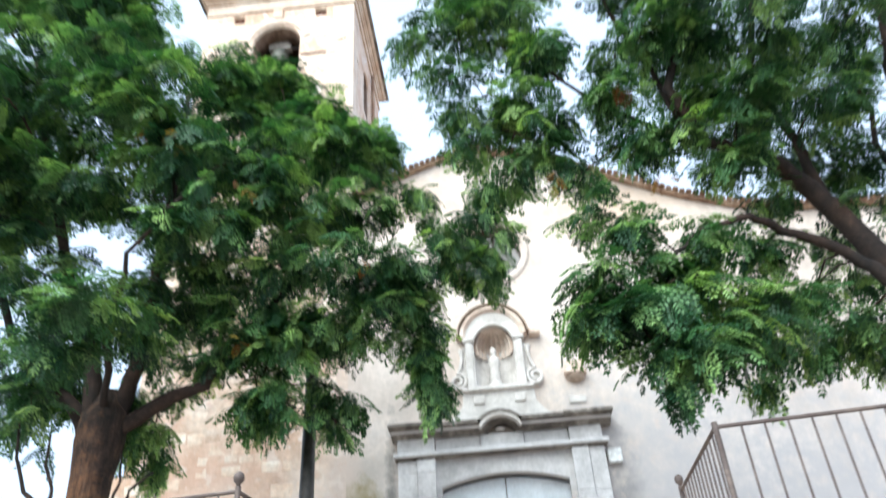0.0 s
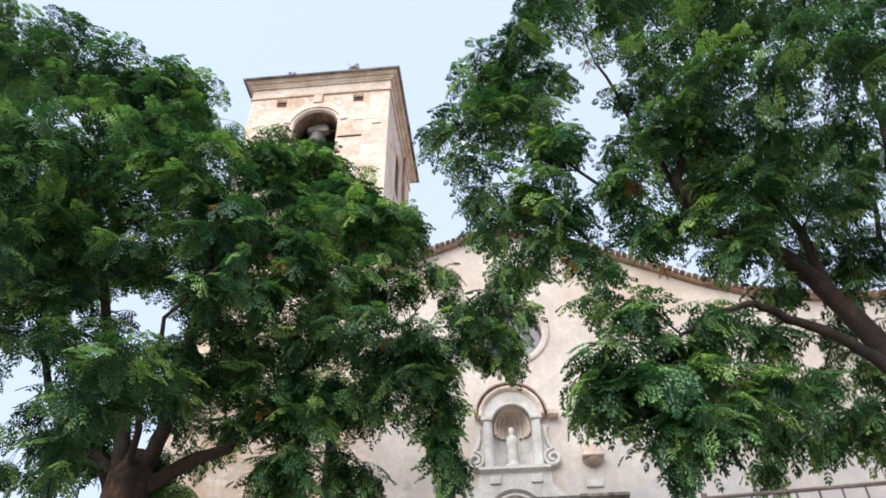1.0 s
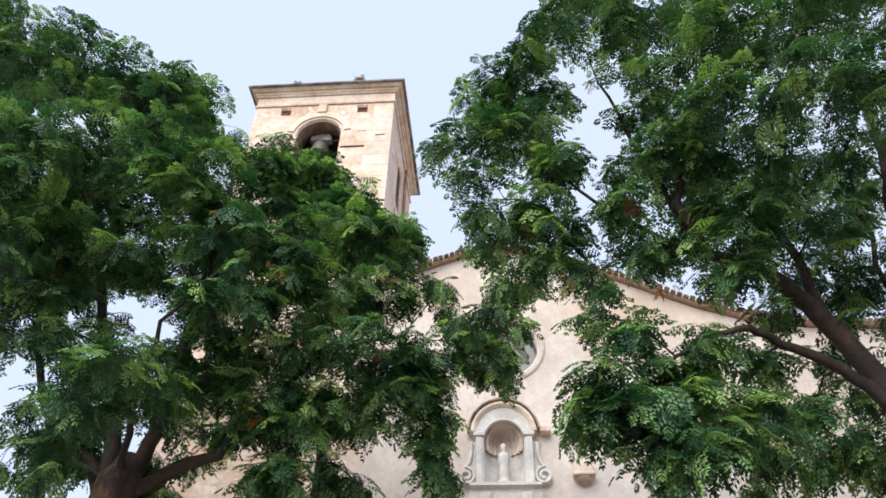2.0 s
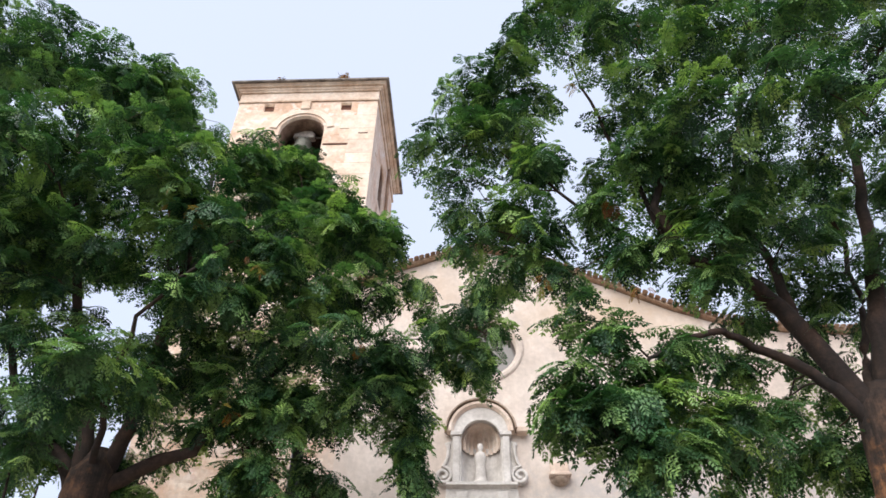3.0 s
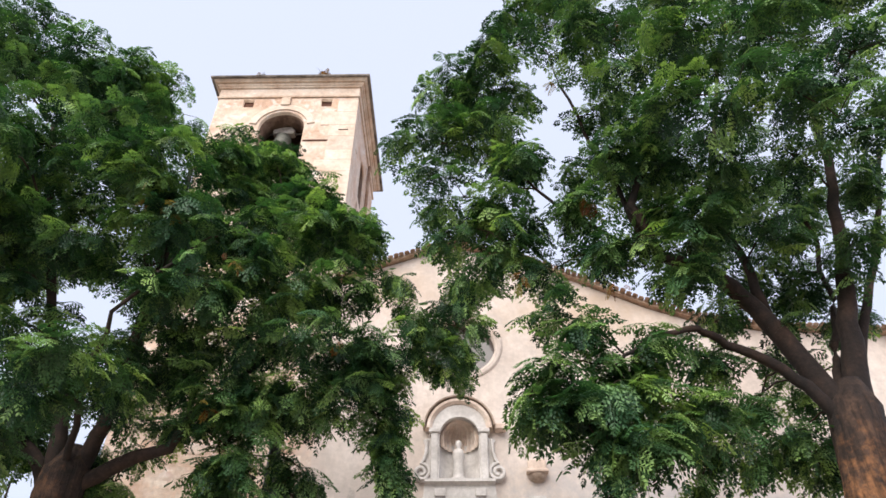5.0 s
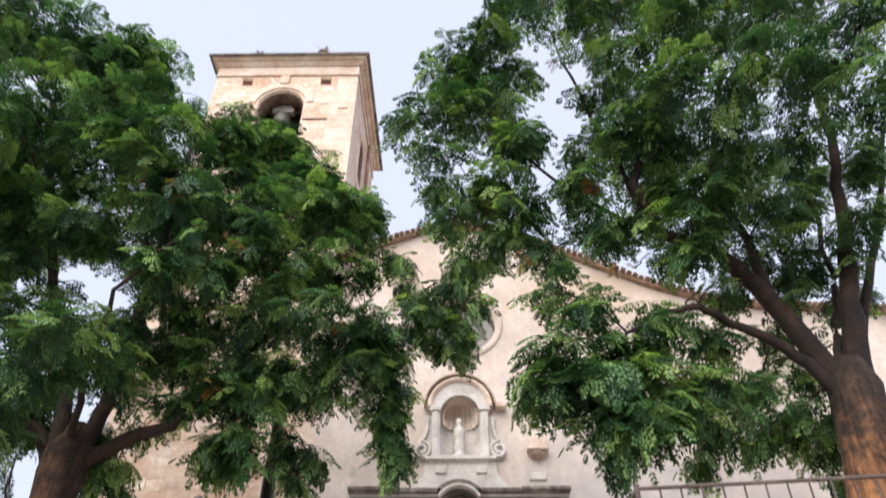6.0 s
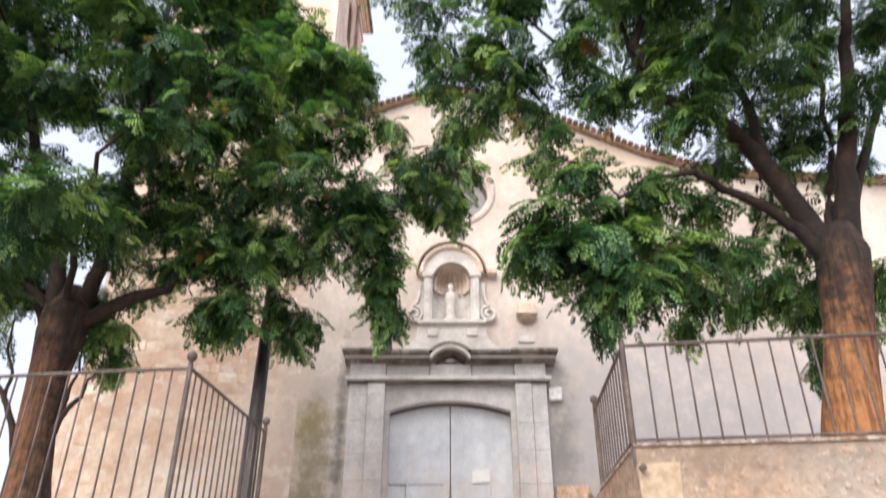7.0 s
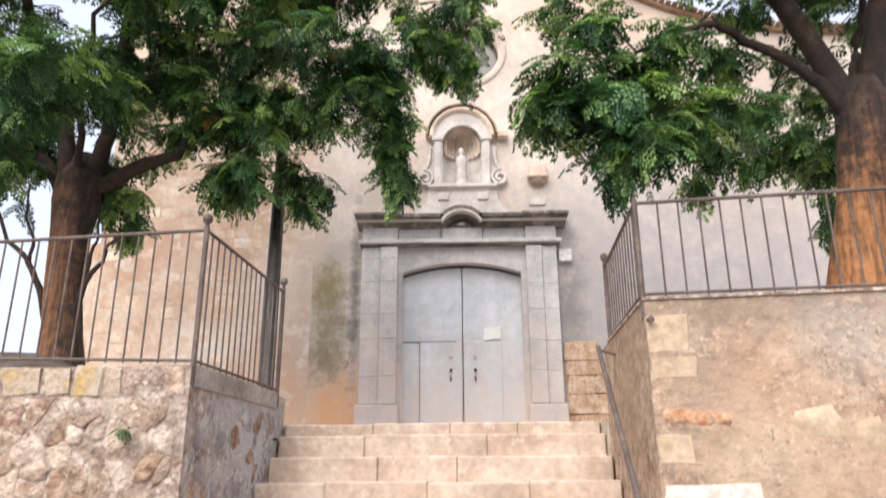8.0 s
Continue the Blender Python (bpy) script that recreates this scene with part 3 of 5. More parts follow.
for x0, x1 in ((-2.2, -1.28), (1.46, 2.38)):
    part("cornice_break", box(x0 - 0.05, x1 + 0.05, FY - 0.52, FY, 6.98, 7.06, 0.015), DARKSTONE, church)

# aedicule over the portal
base_loop = [(-1.0, 7.10), (1.26, 7.10), (1.06, 7.26), (0.92, 7.44), (0.90, 7.68), (-0.64, 7.68), (-0.66, 7.44), (-0.80, 7.26)]
part("aedicule_base", moved(plate([base_loop], 0.22), 0, FY - 0.2), WHITESTONE, church)
for x in (-0.42, 0.46):
    part("base_panel", box(x, x + 0.24, FY - 0.24, FY - 0.18, 7.44, 7.62, 0.012), WHITESTONE, church)
part("aedicule_sill", sweep([(-0.64, 7.68), (0.90, 7.68)], [(-0.02, 0), (0.2, 0), (0.27, 0.05), (0.30, 0.06), (0.30, 0.12), (-0.02, 0.14)], FY), WHITESTONE, church)
frame_loop = [(-0.50, 7.82), (0.76, 7.82), (0.76, 9.02)] + arc(NX, 9.02, 0.63, 0, 180, 24)[1:]
part("niche_frame", moved(plate([frame_loop, [(x, z) for x, z in niche_loop]], 0.2), 0, FY - 0.16), WHITESTONE, church)
part("niche_hood", sweep(arc(NX, 9.02, 0.785, 176, 4, 28), [(-0.02, 0), (0.27, 0), (0.28, 0.03), (0.20, 0.05), (-0.02, 0.055)], FY), HOOD, church, "brown weathered edge of the niche arch")
part("niche_arch", sweep(arc(NX, 9.02, 0.62, 180, 0, 28), [(-0.02, 0), (0.18, 0), (0.24, 0.06), (0.24, 0.12), (0.10, 0.16), (-0.02, 0.16)], FY), SHELL, church)
for x0, x1 in ((-0.56, -0.30), (0.56, 0.82)):
    part("impost", box(x0, x1, FY - 0.23, FY - 0.02, 8.92, 9.02, 0.015), WHITESTONE, church)
    part("niche_pilaster", box(x0 + 0.05, x1 - 0.05, FY - 0.2, FY - 0.1, 7.83, 8.915, 0.015), WHITESTONE, church)


def scroll(cx, cz, side):
    """A volute: a spiral band beside the niche."""
    pts = []
    for i in range(34):
        a = radians(90 + 560 * i / 33)
        r = 0.20 - 0.15 * i / 33
        pts.append((cx + side * r * math.cos(a), cz + r * math.sin(a)))
    pts = [(cx - side * 0.12, cz + 0.75), (cx - side * 0.10, cz + 0.45), (cx - side * 0.05, cz + 0.28)] + pts
    if side < 0:
        pts = pts[::-1]
    return sweep(pts, [(0, -0.04), (0.12, -0.04), (0.15, -0.02), (0.15, 0.02), (0.12, 0.04), (0, 0.04)], FY)


for side, cx in ((-1, NX - 0.62), (1, NX + 0.62)):
    wing = [(cx, 7.82), (cx + side * 0.30, 7.82), (cx + side * 0.36, 7.95), (cx + side * 0.28, 8.2), (cx + side * 0.16, 8.35), (cx + side * 0.13, 8.6), (cx + side * 0.20, 8.8), (cx, 8.86)]
    part("volute_wing", moved(plate([wing if side > 0 else wing[::-1]], 0.08), 0, FY - 0.07), WHITESTONE, church)
part("rosette", moved(lathe([(0.02, 0), (0.09, 0.01), (0.11, 0.03), (0.05, 0.06), (0.01, 0.06)], 14), DX, FY - 0.13, 6.86), GREYSTONE, church)
part("volute", scroll(-0.72, 8.02, -1), WHITESTONE, church)
part("volute", scroll(0.98, 8.02, 1), WHITESTONE, church)
# half round niche with a ribbed shell head
nb = bmesh.new()
seg = 18
rings = []
for z in (NICHE_Z0, NICHE_SP):
    rings.append([nb.verts.new((NX - NICHE_R * math.cos(math.pi * k / seg), FY + NICHE_R * math.sin(math.pi * k / seg), z)) for k in range(seg + 1)])
for k in range(seg):
    nb.faces.new((rings[0][k], rings[0][k + 1], rings[1][k + 1], rings[1][k]))
nb.faces.new(rings[0])
part("niche_back", nb, WHITESTONE, church, smooth=True)
sh = bmesh.new()
rows_ = []
for j in range(11):
    el = radians(-24 + 114 * j / 10)
    row = []
    for k in range(73):
        a = math.pi * k / 72
        r = NICHE_R * (1.02 - 0.22 * (1 - abs(math.sin(a * 9))) * math.cos(el))
        row.append(sh.verts.new((NX - r * math.cos(a) * math.cos(el) * 1.0, FY + 0.02 + r * math.sin(a) * math.cos(el), NICHE_SP + NICHE_R * math.sin(el))))
    rows_.append(row)
for r0, r1 in zip(rows_, rows_[1:]):
    for k in range(72):
        sh.faces.new((r0[k], r0[k + 1], r1[k + 1], r1[k]))
part("niche_shell", sh, SHELL, church, "ribbed ochre shell in the niche head", smooth=True)

# statue in the niche: one plain mesh
st = lathe([(0.17, 0), (0.17, 0.10), (0.11, 0.12), (0.14, 0.2), (0.11, 0.45), (0.14, 0.62), (0.11, 0.75), (0.045, 0.80), (0.055, 0.84), (0.075, 0.90), (0.06, 0.97), (0.02, 1.0)], 16, NX - 0.02, FY + 0.1, NICHE_Z0)
tagged(part("statue", st, WHITESTONE, smooth=True), "small weathered stone statue standing in the niche", "statue")

# corbel, flat stone and white box
cb = bmesh.new()
add_box(cb, 1.64, 2.04, FY - 0.16, FY + 0.01, 8.04, 8.30, 0.02)
add_box(cb, 1.60, 2.08, FY - 0.24, FY + 0.01, 7.98, 8.05, 0.015)
corbel = part("corbel", cb, SHELL, church)
bowl = bmesh.new()
rows_ = []
for j in range(7):
    el = radians(90 * j / 6)
    rows_.append([bowl.verts.new((1.84 - 0.22 * math.cos(math.pi * k / 12) * math.cos(el), FY - 0.22 * math.sin(math.pi * k / 12) * math.cos(el), 7.978 - 0.17 * math.sin(el))) for k in range(13)])
for r0, r1 in zip(rows_, rows_[1:]):
    for k in range(12):
        bowl.faces.new((r0[k], r0[k + 1], r1[k + 1], r1[k]))
part("bowl", bowl, HOOD, corbel, "dark weathered underside", smooth=True)
part("flat_stone", box(1.62, 2.0, FY - 0.04, FY + 0.01, 7.36, 7.52, 0.015), WHITESTONE, church)
part("corbel", box(0.94, 1.20, FY - 0.22, FY + 0.01, 9.0, 9.14, 0.02), SHELL, church)
tagged(part("junction_box", box(2.22, 2.50, FY - 0.12, FY, 6.02, 6.30, 0.015), WHITEBOX), "white enamel box fixed to the church wall", "electrical box")

# door
for x0, x1, side in ((DOOR_L, DX - 0.011, -1), (DX + 0.011, DOOR_R, 1)):
    topz = [(x, z - 0.075) for x, z in door_arch if x0 + 0.02 < x < x1 - 0.02]
    zl = SPRING + (APEX - SPRING) * (1 - (2 * (DOOR_R - x0) / (DOOR_R - DOOR_L) - 1) ** 2)
    zr = SPRING + (APEX - SPRING) * (1 - (2 * (DOOR_R - x1) / (DOOR_R - DOOR_L) - 1) ** 2)
    leaf = part("door_leaf", moved(plate([[(x0, 2.2), (x1, 2.2), (x1, zr - 0.075)] + topz + [(x0, zl - 0.075)]], 0.07), 0, FY + 0.120), DOORPAINT, church, "pale grey painted wooden door leaf")
    wx0, wx1 = (x0 + 0.38, x1 - 0.02) if side < 0 else (x0 + 0.02, x1 - 0.46)
    part("wicket", box(wx0, wx1, FY + 0.100, FY + 0.125, 2.3, 4.30, 0.008), DOORPAINT, leaf)
    if side < 0:
        seam = bmesh.new()
        add_box(seam, x0 + 0.02, wx1 - 0.12, FY + 0.099, FY + 0.121, 4.302, 4.311)
        add_box(seam, wx0 - 0.007, wx0 - 0.001, FY + 0.102, FY + 0.121, 2.3, 4.300)
        part("wicket_gap", seam, IRON, leaf, "dark gap round the small door in the leaf")
    kx = DX + side * 0.26
    part("escutcheon", box(kx - 0.04, kx + 0.04, FY + 0.055, FY + 0.080, 3.95, 4.01, 0.008), GREYSTONE, leaf)
    part("lock_plate", box(kx - 0.016, kx + 0.016, FY + 0.055, FY + 0.080, 3.46, 3.56, 0.006), IRON, leaf)
    part("door_knob", lathe([(0.02, 0), (0.02, 0.03), (0.035, 0.045), (0.03, 0.07), (0.01, 0.08)], 12, kx, FY + 0.045, 3.64), IRON, leaf)
tagged(part("paper_notice", moved(plate([[(0.53, 4.33), (0.91, 4.36), (0.90, 4.63), (0.72, 4.61), (0.55, 4.58)]], 0.006), 0, FY + 0.078), PAPER), "white paper notice pinned to the grey door", "notice")

# ---------------- bell ----------------
bell = thing("bell", "dark bronze bell hung from a pale wooden yoke", "bell")
part("bell_body", lathe([(0.47, 0), (0.46, 0.03), (0.41, 0.10), (0.35, 0.26), (0.30, 0.5), (0.27, 0.70), (0.20, 0.80), (0.02, 0.84)], 28, -5.75, 15.75, 19.50), BRONZE, bell, smooth=True)
part("clapper", lathe([(0.02, 0), (0.06, 0.04), (0.06, 0.10), (0.02, 0.16), (0.015, 0.5)], 12, -5.75, 15.75, 19.40), IRON, bell, smooth=True)
yk = bmesh.new()
add_box(yk, -6.12, -5.38, 15.62, 15.88, 20.36, 20.58, 0.03)
add_box(yk, -6.04, -5.46, 15.64, 15.86, 20.56, 20.74, 0.03)
for x in (-6.02, -5.84, -5.66, -5.48):
    add_box(yk, x - 0.06, x + 0.06, 15.65, 15.85, 20.72, 20.88, 0.03)
part("yoke", yk, YOKE, bell)
part("axle", rod((-6.46, 15.75, 20.42), (-5.04, 15.75, 20.42), 0.04), IRON, bell)


# ---------------- fences ----------------
def fence(label, ax, ay, bx, by, z0, z1, first, spacing, posts, rise0=0.0, rise1=0.0):
    f = thing("fence", label, "fence", "terrace fences")
    a, b = Vector((ax, ay, 0)), Vector((bx, by, 0))
    length = (b - a).length
    along = first
    while along < length - 0.03:
        t = along / length
        p = a.lerp(b, t)
        part("bar", rod((p.x, p.y, z0 + rise0 * t), (p.x, p.y, z1 + rise1 * t), 0.0075, 6), FENCE, f)
        along += spacing
    part("top_rail", rod((ax, ay, z1), (bx, by, z1 + rise1), 0.0135, 8), FENCE, f)
    part("bottom_rail", rod((ax, ay, z0 + 0.02), (bx, by, z0 + 0.02 + rise0), 0.011, 8), FENCE, f)
    for i, (end, knob) in enumerate(posts):
        p = a if end == 0 else b
        post = part("post", rod((p.x, p.y, z0 - 0.14), (p.x, p.y, z1 + 0.03), 0.019, 10), FENCE, f)
        if knob:
            part("finial", lathe([(0.012, 0), (0.014, 0.02), (0.03, 0.035), (0.036, 0.06), (0.03, 0.085), (0.008, 0.1)], 14, p.x, p.y, z1 + 0.025), FENCE, post, smooth=True)
    return f


FLZ, FRZ, FLT, FRT = 2.31, 2.715, 3.252, 3.384
FL = "brown painted iron fence on the stone terrace wall"
fence(FL, LX, LY + 0.03, -5.6, LY + 0.03, FLZ, FLT, 0.122, 0.1185, [(0, True)], 0.07, -0.18)
fence(FL, LX, LY + 0.03, LXF, LYF, FLZ, FLT, 0.11, 0.1135, [(1, True)], 0.0, -0.012)
fence("brown painted iron fence on the rendered terrace wall", RX, RY + 0.02, 5.0, RY - 0.50, FRZ, FRT, 0.152, 0.1365, [(0, False)])
fence("brown painted iron fence on the rendered terrace wall", RX, RY + 0.02, RXF + 0.02, RYF, FRZ, FRT, 0.13, 0.118, [(1, True)])

# earth heaped behind the left coping
bank = bmesh.new()
bmesh.ops.create_grid(bank, x_segments=40, y_segments=14, size=1)
for v in bank.verts:
    x, y = -6.0 + 3.3 * v.co.x, 5.45 + 0.6 * v.co.y
    edge = max(0.0, 1 - abs(v.co.y) ** 3) * max(0.0, min(1.0, (-2.62 - x) / 0.7))
    v.co = Vector((x, y, 2.27 + edge * (0.235 + 0.05 * noise.noise((x * 1.7, y * 1.7, 0)) + 0.015 * noise.noise((x * 9, y * 9, 4)))))
tagged(part("earth_bank", bank, DARKEARTH, smooth=True), "dark soil heaped behind the terrace coping", "earth", kind="structure")

# handrail beside the steps
hr = thing("handrail", "plain dark iron handrail fixed beside the steps", "handrail")
part("rail", rod((1.16, 5.9, 2.60), (0.86, 3.3, 1.06), 0.019, 10), FENCE, hr)
part("bracket", rod((1.155, 5.86, 2.57), (1.32, 5.86, 2.52), 0.012, 8), FENCE, hr)
part("support", rod((0.86, 3.3, 1.06), (0.86, 3.3, 0.0), 0.018, 8), FENCE, hr)

tagged(part("coping_right", prism([(RX - 0.012, RY - 0.014), (9.5, RY - 1.165), (9.5, RY - 1.04), (RX + 0.12, RY + 0.12), (RXF + 0.11, RYF), (RXF - 0.012, RYF)], RZ, RZ + 0.018), MORTAR), "pale cement edge along the top of the wall", "coping", kind="structure")
tagged(part("coping_left", prism([(LX + 0.016, LY + 0.03), (LXF + 0.013, LYF), (LXF - 0.2, LYF + 0.02), (LX - 0.2, LY + 0.03)], LZ - 0.13, LZ + 0.014), CEMENT), "grey cement edge along the wall beside the steps", "coping", kind="structure")

# ---------------- lamp post ----------------
lamp = thing("street_lamp", "dark painted street lamp post among the leaves", "street lamp")
LPX, LPY = -2.82, 10.4
part("post", lathe([(0.16, 0), (0.16, 0.25), (0.115, 0.3), (0.105, 2.4), (0.09, 4.37)], 18, LPX, LPY, 2.28), LAMPPAINT, lamp, smooth=True)
part("collar", lathe([(0.12, 0), (0.12, 0.16)], 18, LPX, LPY, 6.64), WHITEBOX, lamp)
part("lamp_head", lathe([(0.05, 0), (0.16, 0.1), (0.24, 0.4), (0.26, 0.45), (0.12, 0.6), (0.03, 0.68)], 18, LPX, LPY, 6.80), LAMPPAINT, lamp, smooth=True)


# ---------------- trees ----------------
def make_spray(rng, rows=3):
    """A twice-feathered leaf one metre long along +x, drooping to -z: one connected mesh of stalk ribbons and pointed leaflets."""
    verts, quads = [], []

    def vert(p):
        verts.append(p)
        return len(verts) - 1

    def leaflet(base, d, side, ln, wd):
        p = verts[base]
        mid = p + d * ln * 0.45
        quads.append((base, vert(mid + side * wd), vert(p + d * ln), vert(mid - side * wd)))

    pairs = rng.randint(4, 5)
    last = (vert(np.array([0, 0.005, 0.0])), vert(np.array([0, -0.005, 0.0])))
    for i in range(pairs + 1):
        t = 0.20 + 0.80 * i / pairs
        base = np.array([t, 0, -0.30 * t * t])
        node = (vert(base + np.array([0, 0.006, 0])), vert(base - np.array([0, 0.006, 0])))
        quads.append((last[0], last[1], node[1], node[0]))
        last = node
        for s in ((-1, 1) if i < pairs else (0,)):
            ang = radians(rng.uniform(46, 64)) * s
            d = np.array([math.cos(ang), math.sin(ang), -0.26 - 0.25 * rng.random() - 0.25 * t])
            d /= np.linalg.norm(d)
            pl = (0.52 - 0.30 * abs(t - 0.42)) * rng.uniform(0.85, 1.1)
            side = np.array([-d[1], d[0], 0.0])
            side /= np.linalg.norm(side) + 1e-9
            pair = node
            for j in range(rows):
                q = base + d * pl * (0.22 + 0.88 / rows * j) - np.array([0, 0, 0.05 * (j / rows) ** 2])
                nxt = (vert(q + side * 0.005), vert(q - side * 0.005))
                quads.append((pair[0], pair[1], nxt[1], nxt[0]))
                pair = nxt
                for k, s2 in ((0, 1), (1, -1)):
                    ld = d * 0.66 + side * s2 * 0.72 + np.array([0, 0, -0.26 + 0.16 * rng.random()])
                    ld /= np.linalg.norm(ld)
                    ls = np.cross(ld, np.array([0, 0, 1.0]) + 0.3 * (np.array([rng.random(), rng.random(), rng.random()]) - 0.5))
                    ls /= np.linalg.norm(ls) + 1e-9
                    leaflet(pair[k], ld, ls, 0.18 * rng.uniform(0.8, 1.15), 0.040)
            leaflet(pair[0], d, side, 0.19, 0.042)
    return np.array(verts), np.array(quads, dtype=np.int32)


def tips_of(boughs, rng, density, droop):
    """Twig ends through each bough (x, y, z, half width, half height, fullness): (centre, tip, way outward, droop)."""
    tips = []
    for x, y, z, w, h, full in boughs:
        deep = 0.8 * (w + h) / 2 + 0.1
        for _ in range(max(3, int(density * full * (w + 0.12) * (h + 0.12)))):
            u = Vector((rng.gauss(0, 1), rng.gauss(0, 1), rng.gauss(0, 1))).normalized()
            r = rng.random() ** 0.42 * (1.3 if rng.random() < 0.22 else 1.0)
            tip = Vector((x + u.x * r * max(w - 0.14, 0.05), y + u.y * r * deep, z + u.z * r * max(h - 0.08, 0.05) + 0.06))
            tips.append((Vector((x, y, z)), tip, Vector((u.x, u.y, 0)) * r, droop))
    return tips


def crown_mesh(name, tips, seed, parent, material, leaf_size=(0.28, 0.44), fronds=(4, 6)):
    """Rosettes of feathered leaves at the twig ends, spread flat and arching over."""
    rng = random.Random(seed)
    sprays = [make_spray(rng) for _ in range(12)]
    out, faces, start = [], [], 0
    for _, tip, outward, droop in tips:
        count = rng.randint(*fronds)
        turn0 = rng.uniform(0, 6.28)
        for i in range(count):
            a = turn0 + 6.283 * i / count + rng.uniform(-0.35, 0.35)
            d = Vector((math.cos(a), math.sin(a), 0)) + outward * 0.7
            d.z = 0
            d.normalize()
            d.z = math.tan(radians(rng.uniform(-48, 16) - droop))
            d.normalize()
            side = d.cross(Vector((0, 0, 1))).normalized()
            upv = side.cross(d).normalized()
            tw = rng.uniform(-0.45, 0.45)
            s2 = side * math.cos(tw) + upv * math.sin(tw)
            u2 = s2.cross(d)
            ln = rng.uniform(*leaf_size)
            m = np.array([[d.x, s2.x, u2.x], [d.y, s2.y, u2.y], [d.z, s2.z, u2.z]]) * ln
            sv, sq = rng.choice(sprays)
            out.append(sv @ m.T + np.array(tip))
            faces.append(sq + start)
            start += len(sv)
    v = np.concatenate(out).astype(np.float32)
    q = np.concatenate(faces).astype(np.int32)
    me = bpy.data.meshes.new(name)
    me.vertices.add(len(v))
    me.vertices.foreach_set("co", v.ravel())
    me.loops.add(q.size)
    me.loops.foreach_set("vertex_index", q.ravel())
    me.polygons.add(len(q))
    me.polygons.foreach_set("loop_start", np.arange(0, q.size, 4, dtype=np.int32))
    me.update(calc_edges=True)
    me.materials.append(material)
    ob = new(name, me)
    ob.parent = parent
    return tagged(ob, kind="stuff")


DRY = leaf_material("dry_leaf", (0.14, 0.055, 0.022), (0.24, 0.11, 0.03), (0.28, 0.23, 0.06))


def bend(a, b, sag, n, seed):
    rng = random.Random(seed)
    a, b = Vector(a), Vector(b)
    pts = []
    for i in range(n + 1):
        t = i / n
        p = a.lerp(b, t)
        p.z += sag * math.sin(math.pi * t)
        if 0 < i < n:
            p += Vector((rng.uniform(-1, 1), rng.uniform(-1, 1), rng.uniform(-1, 1))) * 0.03 * (b - a).length
        pts.append(p)
    return pts


def tree(label, trunk, limbs, shoots, crown, seed, density, leaf_size, dry):
    t = thing("tree", label, "tree", "chinaberry trees before the church")
    bm = bmesh.new()
    pts, rad = trunk
    tube(bm, pts, rad, 20, 0.10, seed)
    part("trunk", bm, BARK, t, smooth=True)
    spine = []
    for i, (lp, r0, r1) in enumerate(limbs):
        path = []
        for k in range(len(lp) - 1):
            seg_ = bend(lp[k], lp[k + 1], 0.02, 4, seed * 31 + i * 7 + k)
            path += seg_ if k == 0 else seg_[1:]
        n = len(path)
        rr = [r0 + (r1 - r0) * (k / (n - 1)) ** 0.75 for k in range(n)]
        bm = bmesh.new()
        tube(bm, path, rr, 12, 0.08, seed + i)
        part("limb", bm, SHADED_LIMB, t, smooth=True)
        spine += [(p, r) for p, r in zip(path, rr)][4:]
    rng = random.Random(seed + 99)
    all_tips = []
    used = {}
    for boughs, droop in crown:
        for i, bough in enumerate(boughs):
            tips = tips_of([bough], rng, density, droop)
            all_tips += tips
            c = Vector(bough[:3])
            j = min(range(len(spine)), key=lambda k: (spine[k][0] - c).length + 0.5 * max(0, spine[k][0].z - c.z) + 0.25 * used.get(k, 0))
            used[j] = used.get(j, 0) + 1
            p, r = spine[j]
            path = bend(p, c, 0.14 * (c - p).length, 6, seed * 17 + i)
            r0 = min(r * 0.6, 0.012 + 0.007 * (c - p).length)
            bm = bmesh.new()
            tube(bm, path, [r0 + (0.007 - r0) * k / 6 for k in range(7)], 6)
            for _, tip, _, _ in tips:
                root = min(path[2:], key=lambda q: (q - tip).length + 0.6 * max(0, q.z - tip.z))
                tube(bm, bend(root, tip, 0.04, 3, rng.random()), [0.008, 0.006, 0.005, 0.004], 4)
            part("branch", bm, TWIG, t, smooth=True)
            spine += [(path[k], 0.02) for k in (3, 4, 5)]
    for i, (lp, r0, r1) in enumerate(shoots):
        bm = bmesh.new()
        path = [Vector(lp[0])]
        for k in range(len(lp) - 1):
            path += bend(lp[k], lp[k + 1], 0.01, 3, seed + 70 + 9 * i + k)[1:]
        tube(bm, path, [r0 + (r1 - r0) * k / (len(path) - 1) for k in range(len(path))], 8, 0.16, i)
        part("shoot", bm, SHADED_LIMB, t, smooth=True)
    crown_mesh("crown", all_tips, seed, t, LEAF, leaf_size)
    tagged(crown_mesh("dry_leaves", tips_of(dry, rng, 40, 20), seed + 5, t, DRY, (0.09, 0.17), (1, 2)), "withered orange and yellow leaf sprays")
    return t


